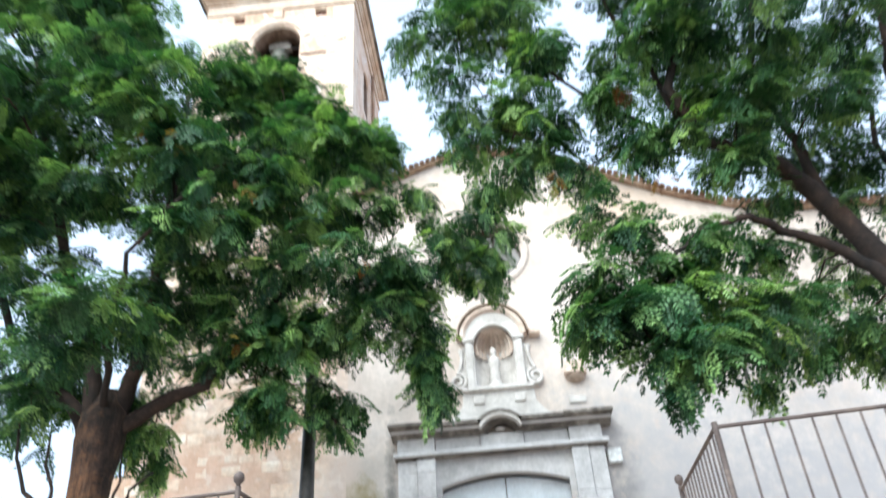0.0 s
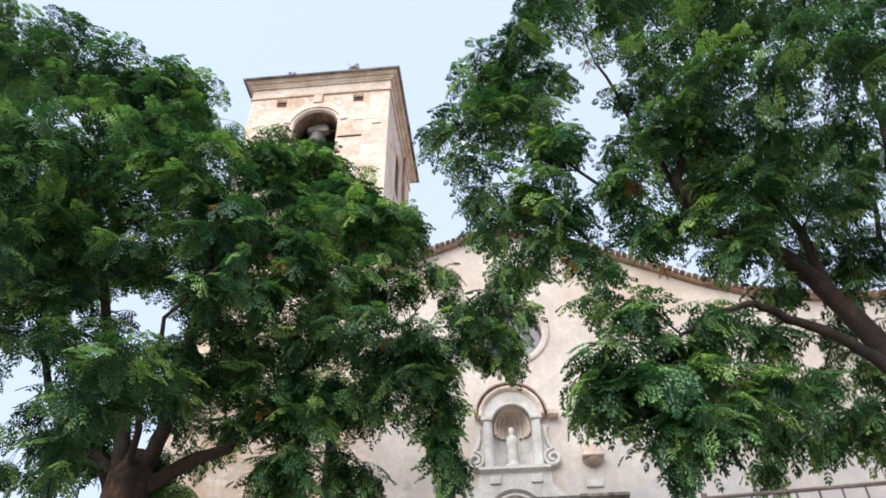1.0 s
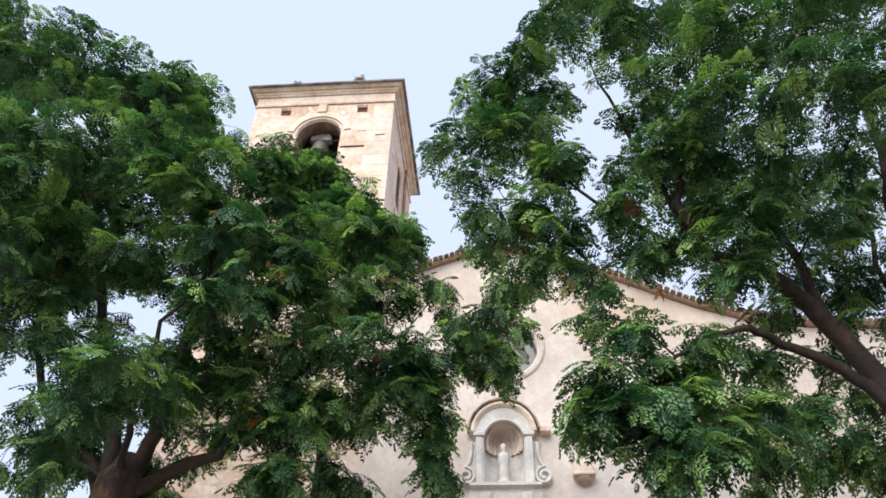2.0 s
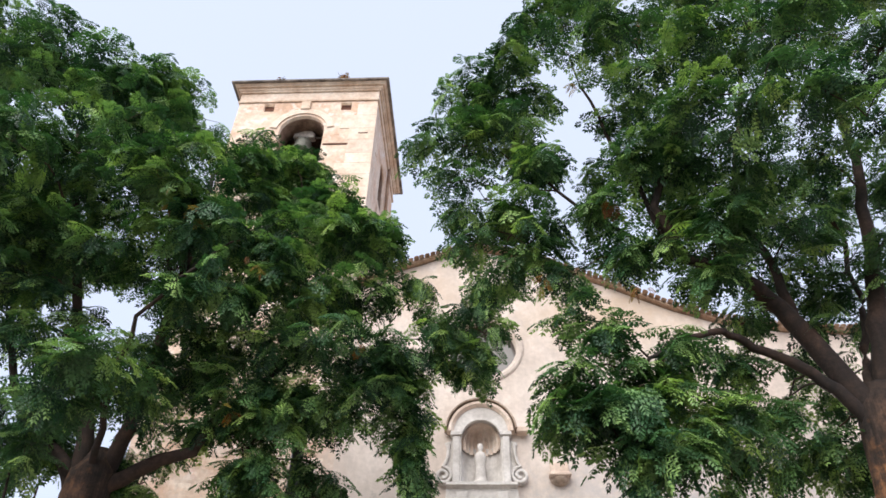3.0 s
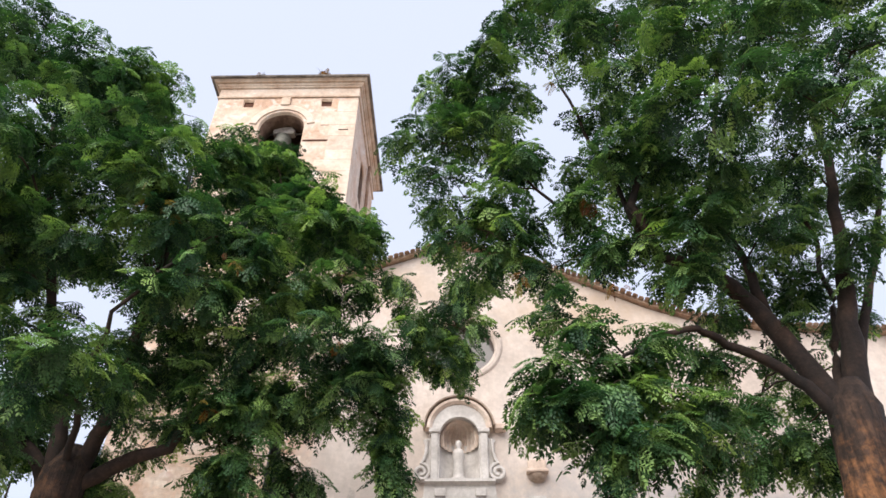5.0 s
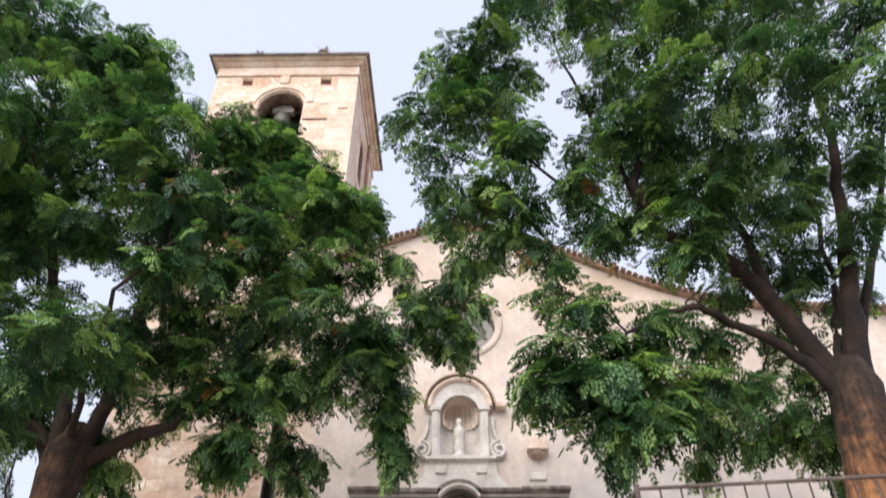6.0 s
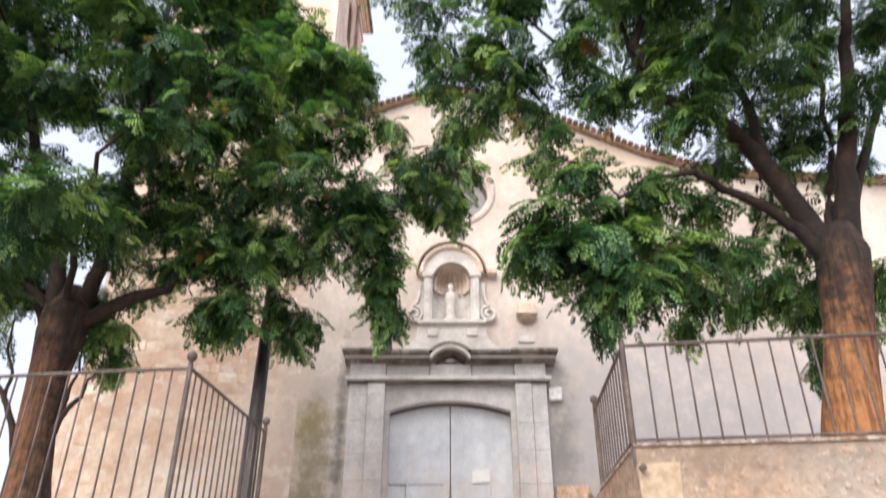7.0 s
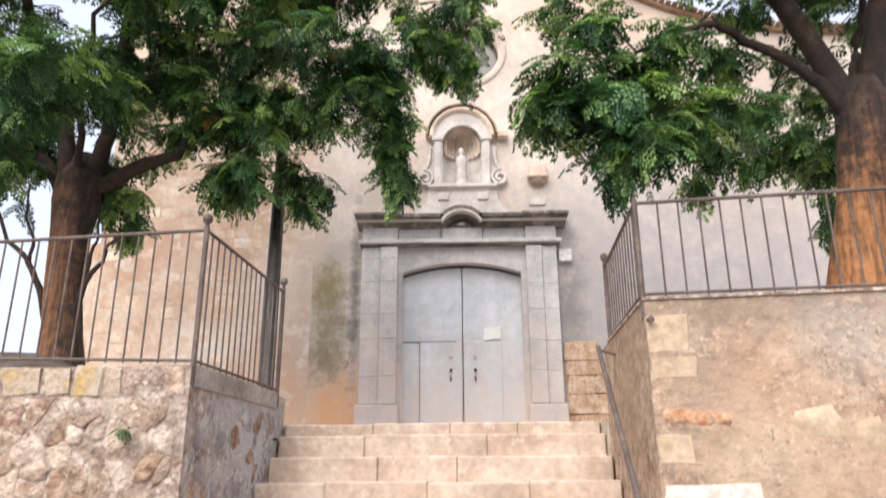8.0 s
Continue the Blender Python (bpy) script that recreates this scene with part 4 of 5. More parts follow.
LEFT_HIGH = [(-9.8, 7.4, 13.8, 1.67, 1.22, 1), (-7.9, 7.6, 13.2, 1.03, 0.98, 1), (-6.3, 7.6, 12.4, 0.94, 0.88, 1), (-5.6, 8.2, 12.4, 0.75, 0.97, 0.9), (-6.6, 7.4, 10.4, 1.3, 0.74, 1), (-4.8, 7.4, 10, 0.99, 0.68, 1), (-4.3, 8.8, 11.5, 0.8, 0.48, 0.8), (-3.5, 9.2, 11.95, 0.6, 0.49, 0.9), (-2.8, 9.2, 11, 0.51, 0.44, 0.9), (-8.3, 7.6, 10.4, 1.23, 1.04, 1), (-7.2, 9.8, 13.4, 1.59, 1.23, 0.65), (-8.9, 9.8, 11.7, 1.26, 0.8, 0.8), (-9.9, 8.4, 13.2, 1.2, 1, 0.8), (-9.4, 10, 11.2, 1.2, 1, 0.7)]
LEFT_MIDDLE = [(-7.1, 8.2, 9, 1, 0.63, 1), (-5.6, 8, 8.7, 0.7, 0.39, 0.9), (-4.3, 7.8, 8.9, 1.04, 0.52, 1), (-3.2, 8.2, 9.1, 0.9, 0.54, 1), (-2.1, 8.8, 9.6, 0.77, 0.48, 1), (-1.7, 9.2, 9.8, 0.42, 0.36, 0.9), (-3.9, 7.8, 7.9, 0.77, 0.37, 1), (-2.9, 8.4, 8.2, 0.82, 0.43, 1), (-1.9, 9, 8.6, 0.78, 0.5, 1), (-6.3, 7.8, 7.9, 0.49, 0.23, 0.7), (-6.3, 7.8, 7.2, 0.47, 0.31, 0.8), (-4.8, 10.6, 10.6, 1.58, 1.02, 0.6), (-8.6, 10.6, 11.1, 1.16, 1.05, 0.9), (-2.9, 10.6, 10.3, 1, 0.89, 0.7), (-3.5, 8.8, 7.7, 0.86, 0.39, 0.8)]
LEFT_LOWER = [(-4.8, 7.2, 6.3, 0.66, 0.29, 1), (-5.4, 7.6, 6, 0.57, 0.32, 1), (-4.6, 8.2, 6.5, 0.46, 0.38, 0.8), (-4.2, 8.6, 7.7, 0.51, 0.34, 0.8), (-2.2, 8.6, 7.4, 0.71, 0.38, 1), (-1.4, 9, 7.5, 0.64, 0.43, 1), (-1.5, 9.2, 6.8, 0.59, 0.34, 0.8), (-3.1, 9.2, 6.8, 0.67, 0.46, 1), (-2.5, 9.6, 7, 0.44, 0.44, 0.9), (-4.6, 9.6, 7.2, 0.53, 0.31, 0.4), (-6.1, 8.6, 5.8, 0.38, 0.46, 0.5), (-6.3, 9.6, 6.9, 0.53, 0.35, 0.5), (-4.3, 9.6, 7.7, 0.55, 0.32, 0.3), (-4.8, 9.4, 6.4, 0.42, 0.25, 0.5)]
LEFT_TIPS = [(-0.8, 9.6, 9.1, 0.59, 0.39, 0.6), (-0.6, 9.6, 8.1, 0.55, 0.55, 1), (0.2, 9.9, 8.4, 0.46, 0.57, 1), (-0.2, 9.8, 7.6, 0.45, 0.36, 0.8), (-1.1, 9.6, 7.3, 0.44, 0.4, 1), (-0.9, 9.7, 6.6, 0.36, 0.47, 1), (-0.9, 9.8, 6, 0.3, 0.46, 0.8), (-1.2, 9.4, 7.5, 0.35, 0.35, 0.9), (-0, 9.9, 9.2, 0.5, 0.35, 0.9), (-3.4, 9.6, 5.7, 0.42, 0.37, 0.8), (-3.1, 9.4, 5.8, 0.41, 0.33, 0.9), (-2.4, 9.8, 6.05, 0.3, 0.2, 0.9), (-2.1, 9.9, 5.8, 0.16, 0.2, 0.8), (-2.55, 9.9, 5.7, 0.13, 0.2, 0.7), (-2.3, 9.9, 5.5, 0.14, 0.12, 0.5), (-4.8, 9.5, 5.5, 0.49, 0.41, 0.9), (-4.7, 9.6, 5.1, 0.33, 0.29, 0.6), (-5.2, 9.4, 6, 0.41, 0.29, 0.7), (-6.4, 9.4, 5.6, 0.33, 0.49, 0.35), (-0.9, 9.8, 5.9, 0.29, 0.36, 0.7)]
RIGHT_HIGH = [(1.2, 6, 11.5, 0.7, 0.44, 0.65), (0.5, 6, 10.6, 0.46, 0.35, 0.65), (2, 5.4, 10.4, 0.74, 0.47, 0.61), (3, 5, 9.7, 0.72, 0.43, 0.56), (3.9, 4.8, 9.3, 0.75, 0.48, 0.6), (4.8, 4.8, 8.9, 0.66, 0.6, 0.55), (2.2, 5.4, 9.5, 0.55, 0.29, 0.56), (2.8, 5.2, 8.6, 0.41, 0.41, 0.52), (3.2, 4.8, 8.1, 0.44, 0.34, 0.6), (3.8, 4.7, 8.1, 0.46, 0.34, 0.7), (4.3, 4.8, 7.5, 0.35, 0.41, 0.5), (1.7, 5.6, 12.6, 1.09, 0.64, 0.65), (3.7, 5.2, 11.9, 1.35, 0.59, 0.85), (5.4, 5, 11.3, 1.19, 0.64, 0.85), (5.2, 7.2, 13, 1.63, 0.92, 0.34), (2.9, 7.2, 13.1, 1.24, 0.82, 0.27)]
# the last six boughs are out of view, added to shade the crown below
RIGHT_FILL_AND_SHADE = [(2.8, 6.3, 6.8, 0.36, 0.18, 0.6), (2.3, 6.4, 7.4, 0.35, 0.21, 0.6), (3.1, 6.3, 7.5, 0.35, 0.19, 0.5), (4.8, 7.4, 8.5, 0.47, 0.35, 0.6), (4.1, 7.4, 7.6, 0.37, 0.29, 0.6), (4.8, 7.6, 7.6, 0.37, 0.45, 0.6), (4.1, 7.6, 8.7, 0.4, 0.28, 0.5), (4.5, 4.2, 13.6, 1.3, 0.6, 0.42), (6.3, 4.4, 12.6, 1.2, 0.7, 0.42), (5.5, 5.6, 14.2, 1.4, 0.6, 0.34), (3.2, 4.6, 13.4, 1.0, 0.5, 0.3), (5.0, 3.2, 12.8, 1.2, 0.5, 0.5), (3.4, 3.0, 12.2, 1.0, 0.5, 0.4)]
RIGHT_SIDE = [(0.1, 6.6, 10.8, 0.46, 0.25, 0.8), (-0.3, 6.7, 10.5, 0.31, 0.23, 0.6), (0.7, 6.5, 10.3, 0.6, 0.29, 0.9), (-0.2, 6.6, 9.4, 0.55, 0.29, 0.8), (-0.8, 6.7, 9.5, 0.2, 0.13, 0.5), (0.5, 6.5, 9.5, 0.48, 0.34, 0.9), (0.9, 6.4, 8.8, 0.37, 0.4, 1), (0, 6.8, 8.4, 0.42, 0.31, 0.7), (0.6, 6.6, 8.1, 0.38, 0.33, 0.9), (-0, 6.8, 7.8, 0.33, 0.25, 0.7), (0.7, 6.6, 7.5, 0.41, 0.31, 0.9), (1, 6.6, 7.9, 0.22, 0.37, 0.6), (0.3, 6.9, 7.3, 0.43, 0.19, 0.7), (-0.2, 6.8, 8.9, 0.4, 0.22, 0.5)]
RIGHT_MIDDLE = [(2.1, 6.2, 8.6, 0.46, 0.25, 0.95), (2.8, 6.2, 8.5, 0.59, 0.31, 0.84), (3.6, 6, 8.2, 0.56, 0.29, 0.84), (4.5, 6.2, 8.6, 0.44, 0.33, 0.62), (1.8, 6.4, 7.9, 0.47, 0.23, 0.85), (2.6, 6.4, 7.9, 0.46, 0.23, 0.76), (3.1, 6.2, 7.4, 0.54, 0.28, 0.67), (4.1, 6.6, 7.7, 0.57, 0.28, 0.42), (4.8, 6.4, 7.2, 0.4, 0.44, 0.6), (1.9, 6.6, 7.3, 0.43, 0.27, 0.95), (1.2, 6.6, 7, 0.38, 0.16, 0.66), (2.8, 6.4, 7, 0.44, 0.21, 0.67), (3.9, 7, 7.4, 0.43, 0.22, 0.34), (3.9, 8.2, 9.8, 1.65, 0.82, 0.29), (5.6, 7.6, 9.1, 0.51, 0.51, 0.42), (3.3, 7.6, 10.7, 0.56, 0.37, 0.42)]
RIGHT_LOWER = [(1.1, 6.4, 6.3, 0.23, 0.22, 0.7), (1.4, 6.2, 5.9, 0.31, 0.27, 0.9), (1, 6, 5.3, 0.29, 0.23, 1), (0.7, 6, 4.9, 0.15, 0.16, 0.7), (1.3, 6, 4.9, 0.46, 0.23, 1), (2, 6.2, 5.2, 0.39, 0.25, 1), (2.7, 6.8, 6.2, 0.42, 0.26, 0.4), (3.0, 7.2, 6, 0.3, 0.3, 0.6), (1.4, 6.1, 4.5, 0.21, 0.18, 0.8), (1.7, 6.2, 4.6, 0.27, 0.21, 0.9), (2.7, 7, 5.2, 0.3, 0.24, 0.6), (3.7, 7.6, 5.8, 0.33, 0.28, 0.3), (2.3, 6.4, 6, 0.25, 0.16, 0.5), (0.9, 6, 4.8, 0.26, 0.14, 0.9), (4, 7, 6.5, 0.27, 0.18, 0.5)]
RIGHT_TIPS = [(1.5, 6.1, 4.2, 0.22, 0.2, 0.6), (3.2, 7.2, 5.2, 0.34, 0.22, 0.3), (3.7, 7.4, 5.25, 0.3, 0.24, 0.35), (3.3, 7.2, 4.95, 0.18, 0.14, 0.4), (2.8, 7.0, 4.9, 0.16, 0.14, 0.5), (3.9, 7.6, 5.2, 0.32, 0.26, 0.4), (4.5, 7.8, 5.3, 0.18, 0.4, 0.9), (4.4, 7.9, 4.6, 0.16, 0.33, 0.8), (2.5, 6.8, 4.5, 0.14, 0.13, 0.5), (5, 7.9, 5, 0.18, 0.4, 0.6)]
LEFT_INNER = [(-4.65, 8.6, 8.3, 0.36, 0.42, 0.6), (-4.8, 8.4, 7.2, 0.49, 0.25, 0.8), (-6.1, 8.4, 7.7, 0.42, 0.22, 0.8), (-5.3, 8.8, 6.75, 0.45, 0.26, 0.6), (-6.3, 9.2, 6.3, 0.41, 0.33, 0.7), (-7.3, 10.2, 10.2, 1.2, 0.39, 0.8), (-5.7, 10.4, 8.3, 0.6, 0.5, 0.4), (-7.4, 10.4, 8.3, 0.9, 0.6, 0.75), (-4.8, 10.2, 8, 0.78, 0.48, 0.45), (-3.4, 10.4, 8.5, 0.7, 0.6, 0.6), (-3.5, 9, 6.8, 0.58, 0.42, 0.7), (-3.7, 9.3, 6.3, 0.45, 0.37, 0.4), (-3.2, 9.4, 6, 0.41, 0.37, 0.8), (-5.8, 10.4, 10.3, 0.99, 0.66, 0.8), (-8.1, 8.8, 8.5, 1.01, 1.01, 0.9)]
LEFT_UNDER = [(-6.4, 9.2, 6.7, 0.5, 0.42, 0.8), (-6.2, 9.4, 6.2, 0.42, 0.33, 0.8), (-5.6, 9.4, 6.95, 0.55, 0.32, 0.5), (-4.8, 9.6, 7, 0.61, 0.39, 0.35), (-4, 9.4, 6.5, 0.5, 0.42, 0.6), (-4.5, 9.6, 7.7, 0.71, 0.53, 0.5), (-2.9, 9.2, 6.4, 0.41, 0.41, 0.9), (-2.7, 9.2, 6.8, 0.5, 0.41, 0.8), (-1.9, 9.2, 6.8, 0.58, 0.37, 0.9), (-4.5, 9.5, 6, 0.33, 0.25, 0.5), (-7, 9, 6.2, 0.72, 0.72, 0.6), (-1.6, 9.4, 7.5, 0.6, 0.43, 0.8), (-1, 9.6, 6.5, 0.38, 0.42, 0.8)]
RIGHT_INNER = [(2.2, 6.4, 9.7, 0.36, 0.27, 0.59), (2.8, 6.2, 9.4, 0.39, 0.31, 0.79), (2, 7, 9.2, 0.45, 0.33, 0.59), (2.6, 6.8, 8.7, 0.47, 0.23, 0.69), (3.6, 7.2, 7, 0.43, 0.19, 0.29), (4.6, 7.4, 7.5, 0.52, 0.34, 0.43), (5.1, 7.6, 7.1, 0.44, 0.44, 0.43), (3.3, 7.2, 6.7, 0.34, 0.22, 0.3), (4.2, 7.8, 6.5, 0.4, 0.33, 0.36), (4.5, 7.8, 6.1, 0.28, 0.42, 0.6), (1.7, 6.4, 5.5, 0.45, 0.27, 0.89), (2.5, 6.8, 5.3, 0.33, 0.27, 0.79), (4.7, 7.4, 10.7, 0.55, 0.41, 0.43), (4.9, 7.2, 9, 0.57, 0.37, 0.43), (3.4, 7.6, 8.2, 0.64, 0.32, 0.43), (5.5, 6.6, 8.5, 0.37, 0.45, 0.57)]
RIGHT_FORK = [(3.4, 6.9, 5.5, 0.26, 0.2, 0.4), (3.9, 7.3, 5.2, 0.25, 0.26, 0.45), (4.2, 7.6, 5, 0.24, 0.33, 0.8), (2.7, 6.4, 5.1, 0.29, 0.21, 0.9), (2.2, 6.2, 4.8, 0.33, 0.22, 1), (1.5, 6, 5, 0.38, 0.25, 1), (1.8, 6, 4.5, 0.32, 0.21, 1), (1, 6.1, 5.1, 0.28, 0.19, 0.9), (2.1, 6.4, 5.7, 0.36, 0.22, 0.7), (5.4, 7.8, 5.6, 0.21, 0.42, 0.8)]
# the first five boughs are added outside the view to shade trunk and fork
LEFT_FILL_AND_SHADE = [(-6.8, 6.2, 9.4, 0.9, 0.6, 0.9), (-7.6, 6.6, 8.2, 0.7, 0.5, 0.8), (-6.6, 6.4, 7.6, 0.5, 0.4, 0.7), (-8.4, 7, 9.2, 0.8, 0.6, 0.8), (-7.1, 6.2, 8.3, 0.8, 0.5, 1), (-6.1, 8.2, 9.8, 0.57, 0.33, 1), (-4.2, 8.6, 9.9, 0.48, 0.34, 1), (-6.6, 7.6, 8.8, 0.69, 0.43, 1), (-4.5, 7.4, 9.5, 0.61, 0.35, 0.9), (-6.5, 7.6, 8, 0.49, 0.24, 0.9)]
LEFT_BELFRY = [(-3.9, 9, 11, 0.79, 0.47, 1), (-2.7, 9.2, 10.3, 0.66, 0.41, 1), (-4.5, 8.8, 11.8, 0.43, 0.32, 0.8), (-3.4, 9.6, 11.7, 0.67, 0.5, 0.9), (-1.9, 9.4, 10.4, 0.52, 0.31, 0.9), (-2.6, 9.4, 11.15, 0.42, 0.36, 0.9), (-3.3, 9.4, 12.25, 0.33, 0.29, 1), (-4.4, 9.2, 12.6, 0.39, 0.28, 0.9), (-1.9, 9.4, 10.5, 0.42, 0.35, 0.9)]
LEFT_DRY = [(-4.3, 7.2, 8.9, 0.32, 0.24, 0.3), (-3, 7.3, 7.6, 0.26, 0.19, 0.3), (-4, 7.2, 8.7, 0.22, 0.17, 0.3), (-4.9, 7.4, 9.7, 0.16, 0.12, 0.3), (-1.6, 8.4, 7.2, 0.16, 0.12, 0.3), (-3.4, 8.6, 6.3, 0.16, 0.12, 0.3)]
RIGHT_DRY = [(2.4, 5.6, 10.7, 0.19, 0.14, 0.3), (3.9, 5.6, 10.8, 0.22, 0.17, 0.3), (5.5, 5.6, 10.2, 0.16, 0.12, 0.3), (1.8, 6, 6.2, 0.26, 0.19, 0.3), (0.8, 6.3, 6.6, 0.22, 0.17, 0.3), (1.4, 5.8, 9.6, 0.19, 0.14, 0.3), (1.7, 6, 7.7, 0.13, 0.10, 0.3)]

tree("leafy chinaberry tree with a leaning brown trunk on the terrace",
     ([(-5.02, 9.0, 2.2), (-5.06, 9.0, 2.7), (-5.15, 9.0, 3.3), (-5.22, 9.0, 3.9), (-5.26, 9.0, 4.7), (-5.24, 9.0, 5.2), (-5.22, 9.0, 5.55), (-5.2, 9.0, 5.9)], [0.38, 0.29, 0.25, 0.235, 0.25, 0.31, 0.30, 0.14]),
     [([(-5.3, 9.0, 5.2), (-5.42, 8.9, 5.9), (-5.52, 8.8, 6.4), (-6.0, 8.5, 7.7), (-6.4, 8.0, 9.4), (-7.0, 7.8, 11.4)], 0.155, 0.04),
      ([(-5.15, 9.0, 5.3), (-5.0, 9.0, 5.9), (-4.85, 8.9, 6.4), (-4.75, 8.7, 7.8), (-4.6, 8.5, 9.2), (-4.6, 8.4, 10.8)], 0.15, 0.04),
      ([(-5.15, 9.0, 5.25), (-4.5, 9.1, 5.75), (-4.0, 9.2, 5.97), (-3.75, 9.2, 6.55), (-3.5, 9.3, 6.85), (-2.6, 9.4, 7.85), (-1.5, 9.6, 8.2)], 0.125, 0.022),
      ([(-5.2, 9.0, 5.3), (-5.0, 8.3, 6.2), (-4.6, 7.6, 7.2), (-3.7, 7.6, 8.4)], 0.06, 0.02),
      ([(-5.3, 9.0, 5.1), (-5.9, 9.1, 5.9), (-6.6, 9.2, 6.4), (-7.6, 9.2, 8.0), (-8.4, 9.2, 10.4)], 0.12, 0.035),
      ([(-4.7, 8.6, 8.6), (-3.9, 9.0, 9.8), (-3.2, 9.2, 11.2)], 0.05, 0.02),
      ([(-5.2, 9.1, 5.4), (-5.3, 9.9, 7.4), (-5.6, 10.4, 9.6), (-6.4, 10.2, 11.6)], 0.11, 0.03)],
     [([(-5.36, 8.95, 3.5), (-5.45, 8.9, 3.85), (-5.59, 8.85, 4.17), (-5.73, 8.8, 4.39), (-5.98, 8.8, 4.59), (-6.19, 8.8, 5.03), (-6.3, 8.8, 5.6)], 0.05, 0.014),
      ([(-5.66, 8.85, 4.28), (-5.62, 8.8, 4.6), (-5.78, 8.8, 4.91), (-5.8, 8.8, 5.3)], 0.028, 0.010),
      ([(-5.08, 8.95, 3.5), (-4.98, 8.95, 3.75), (-4.9, 8.9, 4.02), (-4.81, 8.9, 4.18), (-4.7, 8.9, 4.29), (-4.67, 8.9, 4.53), (-4.44, 9.0, 4.76)], 0.055, 0.014),
      ([(-4.9, 8.9, 4.0), (-4.88, 8.9, 4.41), (-4.86, 9.0, 4.68), (-4.92, 9.0, 5.05)], 0.03, 0.010)],
     [(LEFT_HIGH, 0), (LEFT_FILL_AND_SHADE, 4), (LEFT_BELFRY, 2), (LEFT_MIDDLE, 4), (LEFT_LOWER, 8), (LEFT_INNER, 6), (LEFT_UNDER, 14), (LEFT_TIPS, 24)], 3, 36, (0.28, 0.44), LEFT_DRY)
tree("leafy chinaberry tree with a stout orange-brown trunk on the terrace",
     ([(3.80, 6.8, 2.0), (3.82, 6.8, 2.6), (3.86, 6.8, 2.95), (3.91, 6.8, 3.3), (4.07, 6.8, 4.04), (4.18, 6.8, 4.53), (4.27, 6.8, 5.0), (4.32, 6.8, 5.3), (4.36, 6.8, 5.6)], [0.48, 0.37, 0.31, 0.28, 0.25, 0.25, 0.275, 0.27, 0.15]),
     [([(4.26, 6.8, 4.8), (4.19, 6.82, 5.3), (4.05, 6.85, 5.75), (3.68, 6.9, 6.7), (3.25, 6.8, 7.15), (2.6, 6.6, 7.25), (2.3, 6.4, 7.95), (2.9, 6.2, 9.4), (2.7, 6.0, 10.6)], 0.185, 0.025),
      ([(4.24, 6.78, 4.86), (4.08, 6.78, 5.26), (3.71, 6.8, 5.78), (3.16, 6.8, 6.1), (2.8, 6.6, 6.2), (2.16, 6.3, 5.9), (1.66, 6.1, 5.4)], 0.10, 0.018),
      ([(4.36, 6.8, 5.1), (4.58, 6.75, 6.1), (4.79, 6.7, 7.06), (5.03, 6.5, 8.3), (5.2, 6.2, 10.0)], 0.17, 0.04),
      ([(3.79, 6.9, 6.45), (3.82, 7.0, 7.5), (3.5, 6.8, 8.4), (3.86, 6.4, 9.9), (4.3, 6.1, 11.4)], 0.075, 0.022),
      ([(4.2, 6.8, 5.4), (4.5, 7.0, 6.2), (4.88, 7.2, 7.04), (5.0, 7.2, 8.97)], 0.07, 0.025),
      ([(4.34, 6.85, 5.2), (4.9, 7.2, 6.2), (5.6, 7.2, 7.6), (6.2, 6.8, 9.4)], 0.10, 0.03),
      ([(2.5, 6.6, 7.4), (2.0, 6.5, 9.1), (1.6, 6.2, 10.2)], 0.04, 0.018),
      ([(2.45, 6.6, 7.25), (1.6, 6.6, 7.9), (0.7, 6.6, 9.0)], 0.04, 0.016)],
     [],
     [(RIGHT_HIGH, 0), (RIGHT_SIDE, 4), (RIGHT_MIDDLE, 4), (RIGHT_LOWER, 8), (RIGHT_INNER, 8), (RIGHT_FORK, 12), (RIGHT_TIPS, 30), (RIGHT_FILL_AND_SHADE, 0)], 4, 58, (0.23, 0.38), RIGHT_DRY)


# ---------------- stones of walls, steps and tower ----------------
def stone_mesh(name, seed, flat, material):
    """A rough rounded stone about one metre across, flattened in y."""
    rng = random.Random(seed)
    bm = bmesh.new()
    bmesh.ops.create_icosphere(bm, subdivisions=2, radius=0.56)
    off = Vector((rng.uniform(0, 50), rng.uniform(0, 50), rng.uniform(0, 50)))
    for v in bm.verts:
        p = v.co.copy()
        box_ = Vector([math.copysign(abs(c / 0.56) ** 0.62, c) * 0.51 for c in p])
        v.co = box_ * (1 + 0.42 * noise.noise(p * 2.6 + off) + 0.26 * noise.noise(p * 6.0 + off))
        v.co.y *= flat
    me = bpy.data.meshes.new(name)
    bm.to_mesh(me)
    bm.free()
    me.polygons.foreach_set("use_smooth", [True] * len(me.polygons))
    me.materials.append(material)
    return me


def block_mesh(name, seed, material):
    """A squared stone one metre in x and z with worn edges."""
    rng = random.Random(seed)
    bm = box(-0.5, 0.5, -0.5, 0.5, -0.5, 0.5, 0.06)
    for v in bm.verts:
        v.co += Vector((rng.uniform(-1, 1), rng.uniform(-0.5, 0.5), rng.uniform(-1, 1))) * 0.06
    me = bpy.data.meshes.new(name)
    bm.to_mesh(me)
    bm.free()
    me.materials.append(material)
    return me


def lay(name, mesh, parent, at, size, turn=0.0, tilt=0.0):
    ob = new(name, mesh)
    ob.parent = parent
    ob.matrix_basis = Matrix.Translation(at) @ Matrix.Rotation(radians(turn), 4, "Z") @ Matrix.Rotation(radians(tilt), 4, "Y") @ Matrix.Diagonal((*size, 1))
    return ob


